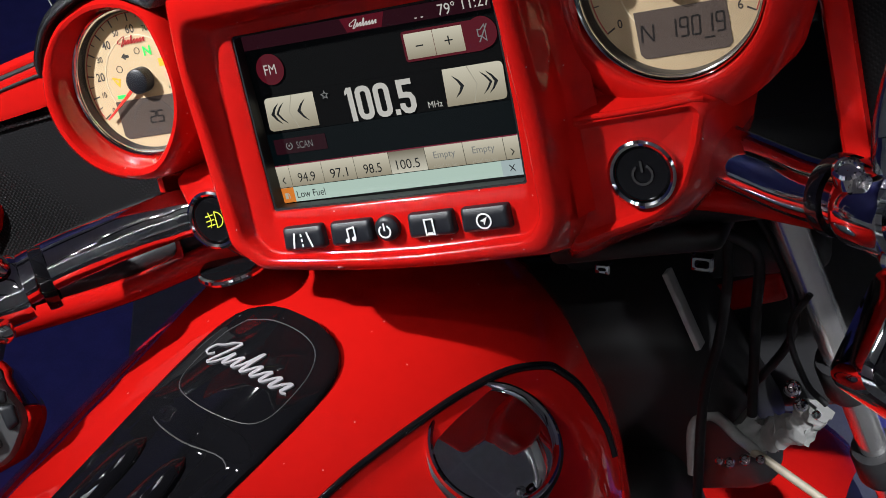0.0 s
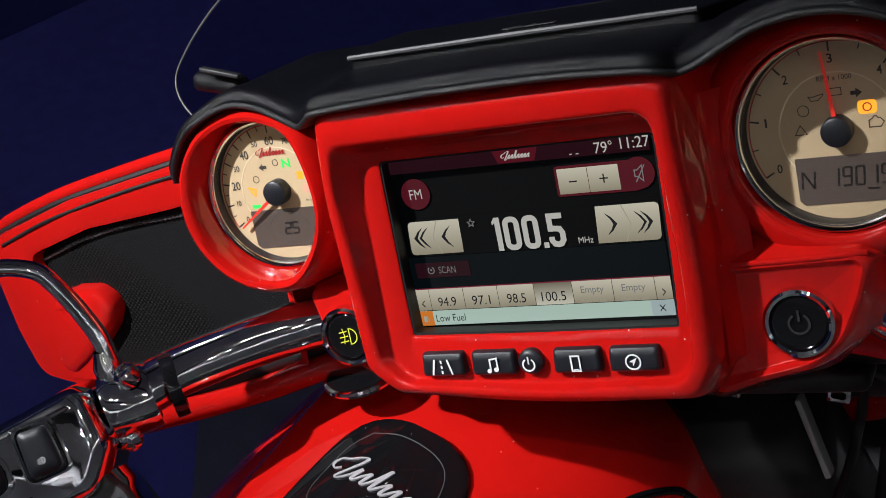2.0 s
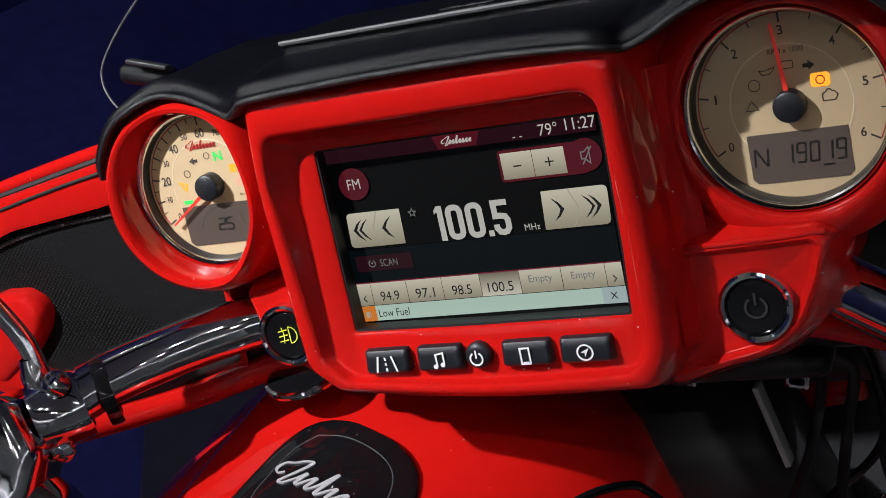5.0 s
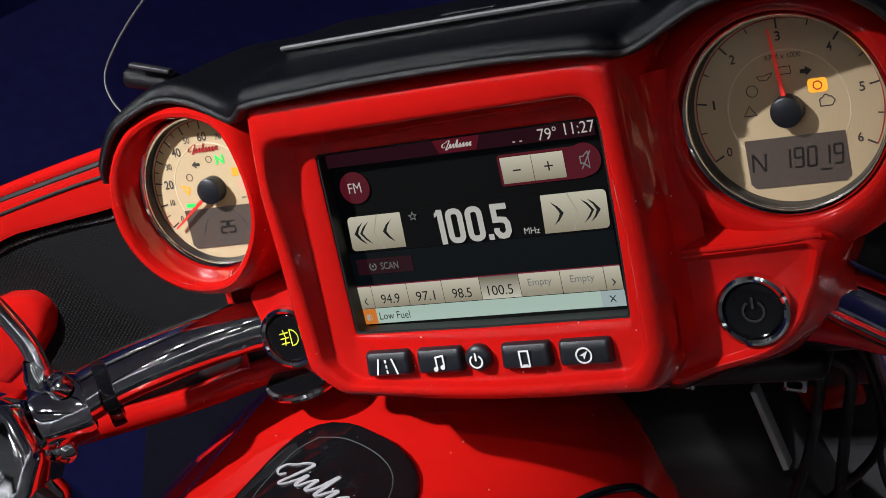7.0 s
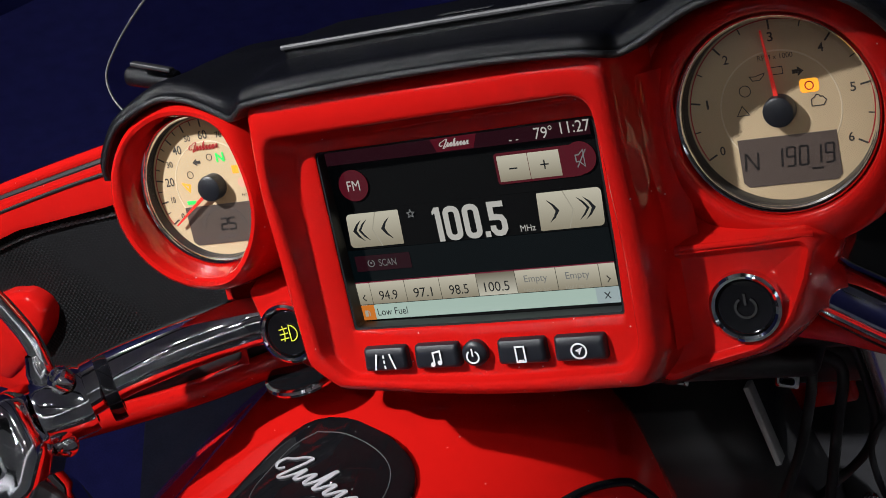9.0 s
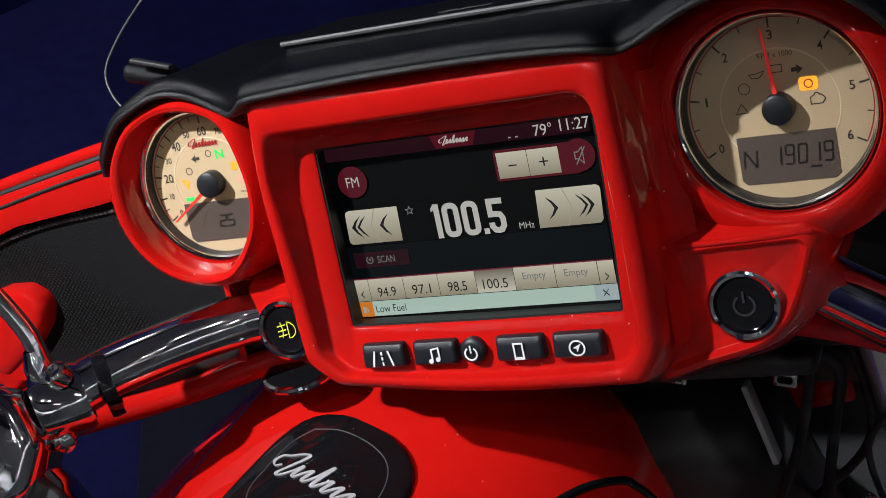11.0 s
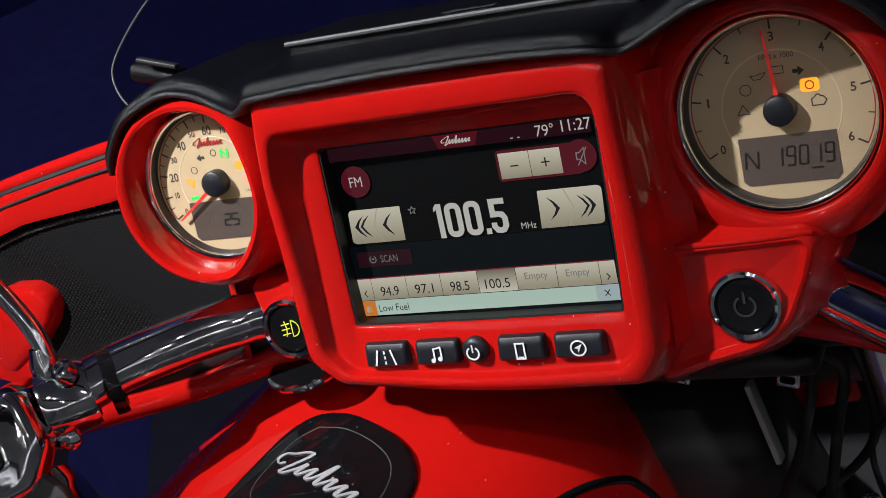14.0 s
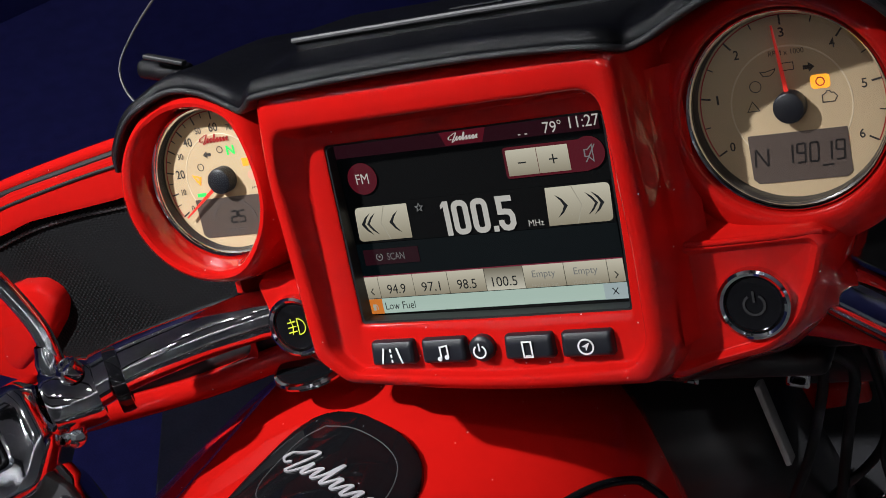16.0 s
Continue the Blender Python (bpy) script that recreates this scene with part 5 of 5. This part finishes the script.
# right lever perch, seen at the edge
H4 = D @ view_frame((0.276, -0.052, -0.074)) @ pose(0, 0, 0, 0, 0, -30)
bm = flat([(-0.018, -0.045), (0.030, -0.050), (0.060, -0.020), (0.060, 0.040), (0.000, 0.045), (-0.020, 0.010)], [0.012] * 6, [(0.0, -0.035), (0.0, -0.004), (0.002, 0.004), (0.006, 0.006)])
part("switch_block", bm, CHROME, bike, "chrome right handlebar switch block", m=H4)
bm = flat([(-0.012, -0.040), (0.028, -0.044), (0.054, -0.018), (0.054, 0.034), (0.002, 0.038), (-0.014, 0.008)], [0.01] * 6, [(0.0, 0.004), (0.0, 0.009), (0.002, 0.011)])
part("control_pad", bm, GLOSSBLACK, bike, "black right control pad", m=H4)

# fork legs, slim chrome with black clamps, down to the axle
FORK = Vector((0, 0.560, -0.828)).normalized()
for s in (-1, 1):
    top = Vector((s * 0.1755, 0.118, -0.045))
    bm = tube([top + FORK * (0.012 * k) for k in (0, 4, 10, 20, 40, 56)], 0.0108, 24, 4)
    leg = part("fork_leg", bm, ALU, bike, "polished chrome fork tube", m=D)
    for q in (0.215, 0.335):
        bm = lathe([(0.0109, -0.021), (0.0165, -0.020), (0.0182, -0.014), (0.0182, 0.014), (0.0165, 0.019), (0.0109, 0.020)], towards(top + FORK * q, FORK), 28)
        part("fork_clamp", bm, BLACK, leg, "black clamp on the fork tube")

# lower edge of the fairing under the bars, and the bar risers
for s in (-1, 1):
    bm = tube([(s * 0.330, 0.000, -0.064), (s * 0.295, 0.0118, -0.0603), (s * 0.2546, 0.0312, -0.0571), (s * 0.2189, 0.044, -0.0520), (s * 0.175, 0.055, -0.0420), (s * 0.13, 0.060, -0.034)], 0.0085, 16, 6)
    edge_bar = part("fairing_lower_edge", bm, RED, bike, "red lower edge of the fairing", m=D)
    # black tube laid along the slot above the edge
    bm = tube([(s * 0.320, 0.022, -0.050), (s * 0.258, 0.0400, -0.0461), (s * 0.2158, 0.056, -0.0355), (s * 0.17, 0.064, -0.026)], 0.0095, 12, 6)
    part("edge_slot_tube", bm, BLACK, edge_bar, "black tube in the slot above the edge")
    # The cap's black stands for the shade it lies in; the lip is chrome.
    if s < 0:
        mr = towards((-0.152, 0.046, -0.044), (0, -0.20, 0.98))
        bm = lathe([(0.0003, 0.0006), (0.0180, 0.0004), (0.0225, -0.0004)], mr, 40)
        riser = part("bar_riser", bm, GLOSSBLACK, bike, "handlebar riser cap, black for the shade on it, with a chrome lip", m=D)
        bm = lathe([(0.0225, -0.0006), (0.0245, -0.0012), (0.0252, -0.0030), (0.0245, -0.0050), (0.0210, -0.0065), (0.0003, -0.007)], mr, 40)
        part("riser_lip", bm, CHROME, riser, "chrome lip of the riser")

# outer shell of the fairing, black inside and red outside
def shell_rings(grow):
    out = []
    for z, k in ((0.050, 0.95), (0.045, 0.96), (0.030, 0.97), (-0.010, 0.97), (-0.040, 0.94), (-0.060, 0.88)):
        out.append([((0.425 * k + grow) * math.sin(a), 0.110 + (0.205 * k + grow) * math.cos(a), z) for a in [math.pi * (j / 40 - 0.5) for j in range(41)]])
    return out


bm = bmesh.new()
loft(bm, shell_rings(-0.006), closed=False)
fairing = part("fairing_shell", bm, BLACK, bike, "matt black inside of the fairing shell", m=D)
bm = bmesh.new()
loft(bm, shell_rings(0.0), closed=False)
part("fairing_skin", bm, RED, fairing, "glossy red outside of the fairing")

# dark steering-head covers and brackets between tank and fork
def block(name, c, turn, size, bevel, mat, label):
    bm = bmesh.new()
    box(bm, Matrix.Translation(c) @ pose(0, 0, 0, *turn), *size, bevel)
    return part(name, bm, mat, bike, label, m=D)


def bar_between(name, p, q, w, t, mat, label, bevel=0.001):
    p, q = Vector(p), Vector(q)
    d = q - p
    bm = bmesh.new()
    box(bm, towards((p + q) / 2, d), w, t, d.length, bevel)
    return part(name, bm, mat, bike, label, m=D)


def patch_grey(name, c, rough):
    return material(name, (c, c, c * 0.99), rough=rough, grain=0.2, grain_scale=120, wear=0.1)


STEEL = patch_grey("zinc_plated_steel", 0.32, 0.45)
DULL = patch_grey("cloudy_plastic_sleeve", 0.22, 0.3)
TAN = material("tan_hose", (0.22, 0.19, 0.14), rough=0.5, grain=0.2)
block("steering_head_cover", (0.026, 0.250, -0.225), (42, 0, 0), (0.16, 0.09, 0.26), 0.026, FRAMEBLACK, "matt black steering head cover")
block("frame_neck", (-0.020, 0.270, -0.370), (20, 0, 0), (0.13, 0.10, 0.22), 0.030, FRAMEBLACK, "matt black frame neck")
block("fork_brace", (0.050, 0.240, -0.120), (42, 0, 0), (0.26, 0.05, 0.040), 0.012, FRAMEBLACK, "matt black fork brace")
block("fairing_chin", (0.098, 0.300, -0.183), (10, -8, 0), (0.066, 0.012, 0.022), 0.005, RED, "red lower lip of the front fairing")
block("inner_fairing", (0.150, 0.350, -0.180), (0, 0, 0), (0.36, 0.02, 0.23), 0.008, BLACK, "matt black inner fairing panel")
block("dash_underside", (0.0, 0.165, -0.052), (0, 0, 0), (0.42, 0.19, 0.016), 0.006, RUBBER, "matt black cover under the dash")
block("inner_tray", (0.105, 0.090, -0.062), (8, 0, 0), (0.105, 0.060, 0.014), 0.006, RUBBER, "black plastic tray under the dash")
bar_between("bracket", (0.0950, 0.145, -0.1085), (0.1075, 0.145, -0.1614), 0.0125, 0.004, STEEL, "flat grey steel bracket")
for c, size, k in (((0.1238, 0.130, -0.1000), 0.0070, 1), ((0.0560, 0.140, -0.1010), 0.0050, 0)):
    bm = bmesh.new()
    o = rect(-size, -0.7 * size, size, 0.7 * size)
    loft(bm, [[(x, y, z) for x, z in rpoly(inset(o, d), 0.002, 3)] for d, y in ((0.0, 0.003), (0.0, -0.003), (0.0010, -0.004), (0.0024, -0.004), (0.0028, 0.003))])
    part("cable_clip", bm, CHROME, bike, "small bright cable clip", m=D @ Matrix.Translation(c) @ pose(0, 0, 0, 0, 12, 0))
for pts, rad in ((((0.160, 0.10, -0.060), (0.140, 0.14, -0.082), (0.131, 0.150, -0.120), (0.118, 0.152, -0.160), (0.098, 0.160, -0.205), (0.078, 0.170, -0.280)), 0.0034), (((0.126, 0.12, -0.070), (0.145, 0.13, -0.085), (0.150, 0.16, -0.110), (0.140, 0.17, -0.150), (0.120, 0.19, -0.230)), 0.0036), (((0.150, 0.12, -0.040), (0.160, 0.17, -0.110), (0.152, 0.21, -0.180), (0.100, 0.24, -0.240)), 0.0032), (((0.176, 0.17, -0.140), (0.158, 0.175, -0.165), (0.160, 0.185, -0.205), (0.170, 0.19, -0.225)), 0.0022)):
    bm = tube(pts, rad, 12, 8)
    part("cable", bm, RUBBER, bike, "black cable", m=D)
# hose, cloudy sleeve and fittings in front of the fender
bm = tube([(0.0700, 0.195, -0.275), (0.0764, 0.195, -0.240), (0.090, 0.200, -0.234), (0.106, 0.200, -0.252), (0.118, 0.205, -0.268)], 0.0040, 12, 12)
part("hose", bm, DULL, bike, "ribbed grey hose", m=D)
bm = tube([(0.104, 0.215, -0.245), (0.118, 0.212, -0.256), (0.134, 0.208, -0.252), (0.150, 0.205, -0.246), (0.161, 0.203, -0.235)], 0.0105, 14, 10)
for v in bm.verts:
    v.co += 0.005 * noise.noise_vector(v.co * 90) + 0.0025 * noise.noise_vector(v.co * 260)
part("cable_sleeve", bm, DULL, bike, "crumpled cloudy plastic sleeve", m=D)
bm = tube([(0.112, 0.200, -0.262), (0.1192, 0.200, -0.2667), (0.135, 0.200, -0.281), (0.160, 0.200, -0.304), (0.19, 0.205, -0.335)], 0.0030, 10, 6)
part("brake_hose", bm, TAN, bike, "thin tan brake hose", m=D)
for x, z, y, r in ((0.0900, -0.2660, 0.195, 0.0030), (0.0970, -0.2675, 0.195, 0.0038), (0.1080, -0.2655, 0.195, 0.0042), (0.1185, -0.2660, 0.196, 0.0034), (0.1500, -0.2120, 0.190, 0.0060), (0.1535, -0.2245, 0.190, 0.0050), (0.1660, -0.2250, 0.175, 0.0030)):
    bm = lathe([(0.0003, 0.4 * r), (0.5 * r, 0.36 * r), (0.62 * r, 0.1 * r), (0.85 * r, 0.0), (r, -0.3 * r), (r, -1.6 * r)], towards((x, y, z), (0.25, -0.85, 0.45)), 16)
    part("bolt", bm, CHROME, bike, "small chrome bolt", m=D)

# windscreen bracket behind the left end of the visor
bm = bmesh.new()
box(bm, Matrix.Translation((-0.246, 0.104, 0.1400)) @ pose(0, 0, 0, 0, 14, 0), 0.038, 0.016, 0.013, 0.005)
bracket = part("windscreen_bracket", bm, VISOR, bike, "black windscreen bracket", m=D)
bm = bmesh.new()
box(bm, towards((-0.2350, 0.0905, 0.1485), (0.0255, 0.0, -0.0075)), 0.0060, 0.003, 0.030, 0.001)
part("bracket_slat", bm, BLACK, bracket, "dull grey slat on the bracket")


# ---- tank ----
TANK_TOP = [(-0.50, 0.850), (-0.35, 0.893), (-0.20, 0.916), (-0.08, 0.934), (0.0, 0.944), (0.05, 0.944), (0.10, 0.928), (0.14, 0.895), (0.17, 0.84)]
TANK_HALF = [(-0.50, 0.11), (-0.35, 0.155), (-0.20, 0.178), (-0.08, 0.186), (0.0, 0.186), (0.05, 0.172), (0.10, 0.144), (0.14, 0.103), (0.17, 0.055)]


def curve_at(table, y):
    """A smooth value from a table of (y, value)."""
    y = max(table[0][0], min(table[-1][0], y))
    for i in range(len(table) - 1):
        if y <= table[i + 1][0]:
            break
    p1, p2 = table[i], table[i + 1]
    p0, p3 = table[max(0, i - 1)], table[min(len(table) - 1, i + 2)]
    h = p2[0] - p1[0]
    t = (y - p1[0]) / h
    m1 = (p2[1] - p0[1]) / (p2[0] - p0[0]) * h
    m2 = (p3[1] - p1[1]) / (p3[0] - p1[0]) * h
    return (2 * t ** 3 - 3 * t * t + 1) * p1[1] + (t ** 3 - 2 * t * t + t) * m1 + (-2 * t ** 3 + 3 * t * t) * p2[1] + (t ** 3 - t * t) * m2


SEAM = [(-0.50, 0.060), (-0.30, 0.078), (-0.1126, 0.0907), (-0.0387, 0.1032), (0.0209, 0.1163), (0.0473, 0.1237), (0.06, 0.131), (0.17, 0.131)]
TM = Matrix.Translation((0, -0.13, 0)) @ pose(0, 0, 0, 0, 0, 5) @ Matrix.Translation((0, 0.13, 0))


def tank_z(x, y):
    w = curve_at(TANK_HALF, y)
    r = min(abs(x) / w, 0.9999)
    z = curve_at(TANK_TOP, y) - 0.19 * (1 - (1 - r ** 2.3) ** (1 / 2.3))
    t = max(0.0, min(1.0, (abs(x) - curve_at(SEAM, y)) / 0.010))
    return z - 0.004 * t * t * (3 - 2 * t)


bm = bmesh.new()
loops = []
for k in range(135):
    y = -0.50 + 0.005 * k
    w = curve_at(TANK_HALF, y)
    loop = []
    for j in range(145):
        a = math.pi * (j / 144 - 0.5)
        x = w * math.sin(a)
        loop.append((x, y, tank_z(x, y)))
    zb = curve_at(TANK_TOP, y) - 0.27
    loop = [(-w * 0.9, y, zb), (-w * 0.995, y, zb + 0.04), *loop, (w * 0.995, y, zb + 0.04), (w * 0.9, y, zb)]
    loops.append(loop)
loft(bm, loops, closed=False)
tank = part("fuel_tank", bm, RED, bike, "glossy red fuel tank", m=TM, sharp=60)
bm = bmesh.new()
loft(bm, [[(x * q, 0.17 + 0.012 * (1 - q), 0.62 + (z - 0.62) * q) for x, y, z in loops[-1]] for q in (1.0, 0.8, 0.4)], closed=False)
part("tank_nose", bm, RED, tank, "rounded front end of the tank")

pts = [(curve_at(SEAM, y), y) for y in (-0.48, -0.40, -0.30, -0.20, -0.1126, -0.0734, -0.0387, -0.0086, 0.0209)]
pts += [(0.1237, 0.0473), (0.1285, 0.0560), (0.1345, 0.0640), (0.1410, 0.0690), (0.1480, 0.0710), (0.1520, 0.0700), (0.1555, 0.0680)]
bm = tube([(x, y, tank_z(x, y) + 0.0004) for x, y in pts], lambda t: 0.0021 + 0.0012 * t, 10, 6)
part("seam_strip", bm, GLOSSBLACK, tank, "black rubber strip along the tank seam")

# filler cap on the right shoulder
cx, cy = 0.1363, -0.0223
nrm = Vector((0.454, -0.117, 0.883)).normalized()
mcap = towards(Vector((cx, cy, tank_z(cx, cy) + 0.006)), nrm)
bm = lathe([(0.0405, -0.012), (0.0408, 0.001), (0.0398, 0.0035), (0.0385, 0.0042), (0.0370, 0.0035), (0.0366, 0.0016), (0.0362, 0.0004), (0.0340, 0.0007), (0.0230, 0.0013), (0.0120, 0.0017), (0.0003, 0.0018)], mcap, 64)
cap = part("filler_cap", bm, MIRROR, tank, "domed chrome filler cap")
# Black collar under the raised cap stands in for its shaded recess.
bm = lathe([(0.0408, 0.0005), (0.0424, -0.0010), (0.0430, -0.020)], mcap, 64)
part("cap_gap_ring", bm, RUBBER, tank, "black ring for the shaded gap under the filler cap")


def console_half(y):
    if y > -0.080:
        t = (y + 0.080) / 0.048
        return 0.0515 * (max(0.0, 1 - t ** 3.0)) ** (1 / 3.0)
    return 0.0515 - 0.014 * max(0.0, (-0.10 - y) / 0.25)


def console_z(x, y):
    return curve_at(TANK_TOP, y) - 0.0065 * (x / 0.05) ** 2


bm = bmesh.new()
loops = []
ys = [-0.40 + 0.007 * k for k in range(47)] + [-0.070, -0.062, -0.054, -0.047, -0.041, -0.0365, -0.0338, -0.0325]
for y in ys:
    h = max(0.0012, console_half(y))
    b = min(0.004, h * 0.5)
    dip = 0.0
    if y < -0.118:
        t = min(1.0, (-0.119 - y) / 0.016)
        dip = 0.0043 * t * t * (3 - 2 * t)
    row = [(-h, -0.006), (-h, 0.003), (-h + b * 0.3, 0.0050)] + [(-h + b + (2 * h - 2 * b) * j / 16, 0.0058) for j in range(17)] + [(h - b * 0.3, 0.0050), (h, 0.003), (h, -0.006)]
    loops.append([(x, y, console_z(x, y) + dz - (dip * max(0.0, 1 - (abs(x) / (h + 1e-6)) ** 6) if dz > 0.004 else 0)) for x, dz in row])
loft(bm, loops, closed=False)
console = part("tank_console", bm, GLOSSBLACK, bike, "gloss black tank console", m=TM)


def on_console(pts, r, lift, name, mat, label):
    bm = tube([(x, y, console_z(x, y) + 0.0058 + lift) for x, y in pts], r, 8, 4)
    return part(name, bm, mat, console, label)


CLIP = [(-0.030, -0.050), (-0.012, -0.044), (0.012, -0.044), (0.028, -0.050), (0.036, -0.064), (0.038, -0.085), (0.036, -0.103), (0.026, -0.113), (0.0, -0.117), (-0.026, -0.113), (-0.036, -0.103), (-0.038, -0.085), (-0.037, -0.064), (-0.030, -0.050)]
on_console(CLIP, 0.0004, 0.0, "panel_line", GREYPLATE, "thin line round the console lid")
bm = bmesh.new()
flourish(bm, 0.0, 0.0, 0.036, 0.0, 0.0025, 0.0010)
bmesh.ops.transform(bm, matrix=pose(0, 0, 0, -90), verts=bm.verts[:])
for v in bm.verts:
    v.co = Vector((v.co.x + 0.0, v.co.y - 0.080, console_z(v.co.x, v.co.y - 0.080) + 0.0070 + v.co.z))
part("console_mark", bm, SILVER, console, "raised silver script-like emblem")
on_console([(-0.044, -0.122), (-0.030, -0.134), (0.0, -0.139), (0.030, -0.135), (0.040, -0.148), (0.036, -0.175), (0.030, -0.21)], 0.0005, -0.0041, "panel_line", GREYPLATE, "thin edge line of the rear console")
for x0 in (-0.024, 0.010):
    bm = bmesh.new()
    loops = []
    for k in range(17):
        t = -1 + 2 * k / 16
        h = 0.0105 * math.sqrt(max(0.004, 1 - t * t)) * (1 + 0.15 * t)
        y = -0.192 + 0.046 * t
        loops.append([(x0 + h * math.cos(a), y, console_z(x0, y) + 0.0012 + 0.55 * h * math.sin(a)) for a in [math.pi * j / 12 for j in range(13)]])
    loft(bm, loops, closed=False)
    part("console_ridge", bm, GLOSSBLACK, console, "raised gloss black ridge shaped like a spoon")
    bm = bmesh.new()
    loops = []
    for k in range(13):
        t = -1 + 2 * k / 12
        h = 0.0030 * math.sqrt(max(0.004, 1 - t * t))
        y = -0.190 + 0.026 * t
        loops.append([(x0 + 0.002 + h * math.cos(a), y, console_z(x0, y) + 0.0060 + 0.25 * h * math.sin(a)) for a in [math.pi * j / 8 for j in range(9)]])
    loft(bm, loops, closed=False)
    part("ridge_trim", bm, BRUSHED, console, "dark metal inlay on the ridge")

# ---- below the tank and the fork: engine, wheel, fender ----
bm = bmesh.new()
box(bm, pose(0, -0.12, 0.50), 0.26, 0.50, 0.36, 0.04)
engine = part("engine", bm, DARKMETAL, bike, "dark metal engine block under the tank")
for k in range(7):
    bm = bmesh.new()
    box(bm, pose(0, -0.12, 0.56 + 0.018 * k), 0.30, 0.36, 0.006, 0.002)
    part("cooling_fin", bm, BRUSHED, engine)
bm = bmesh.new()
for s in (-1, 1):
    tube([(s * 0.05, 0.16, 0.92), (s * 0.09, 0.20, 0.70), (s * 0.11, 0.10, 0.40), (s * 0.11, -0.30, 0.30)], 0.019, 12, 6, bm=bm)
part("frame_tube", bm, BLACK, bike, "black frame tubes")
bm = tube([(-0.12, -0.15, 0.36), (-0.20, -0.20, 0.20), (-0.33, -0.24, 0.034)], 0.011, 12, 6)
stand = part("side_stand", bm, BLACK, bike, "black side stand on the floor")
axle = Vector((0, 0.130, -0.140)) + FORK * 0.80
bm = lathe([(0.235, -0.045), (0.275, -0.058), (0.305, -0.050), (0.320, -0.025), (0.324, 0.0), (0.320, 0.025), (0.305, 0.050), (0.275, 0.058), (0.235, 0.045)], D @ towards(axle, (1, 0, 0)), 64)
wheel = part("front_wheel", bm, RUBBER, bike, "front wheel with a black tyre")
bm = lathe([(0.236, -0.046), (0.240, -0.052), (0.225, -0.048), (0.215, -0.01), (0.215, 0.01), (0.225, 0.048), (0.240, 0.052), (0.236, 0.046)], D @ towards(axle, (1, 0, 0)), 64)
part("rim", bm, CHROME, wheel, "chrome wheel rim")
bm = lathe([(0.0003, -0.06), (0.03, -0.06), (0.035, -0.03), (0.035, 0.03), (0.03, 0.06), (0.0003, 0.06)], D @ towards(axle, (1, 0, 0)), 32)
for k in range(10):
    a = 2 * math.pi * k / 10
    d = Vector((0, math.cos(a), math.sin(a)))
    tube([D @ (axle + d * 0.03), D @ (axle + d * 0.12), D @ (axle + d * 0.222)], 0.009, 8, 3, bm=bm)
part("hub", bm, DARKMETAL, wheel, "dark hub with spokes")
bm = bmesh.new()
loops = []
for k in range(33):
    a = radians(-30 + 130 * k / 32)
    up, fw = -FORK, Vector((0, 0.743, 0.669))
    d = up * math.cos(a - radians(30)) + fw * math.sin(a - radians(30)) * -1
    loops.append([tuple(axle + d * (0.345 - 0.055 * abs(q) ** 2.5) + Vector((0.088 * q, 0, 0))) for q in [-1 + j / 10 for j in range(21)]])
loft(bm, loops, closed=False)
part("front_fender", bm, RED, bike, "glossy red front fender", m=D)
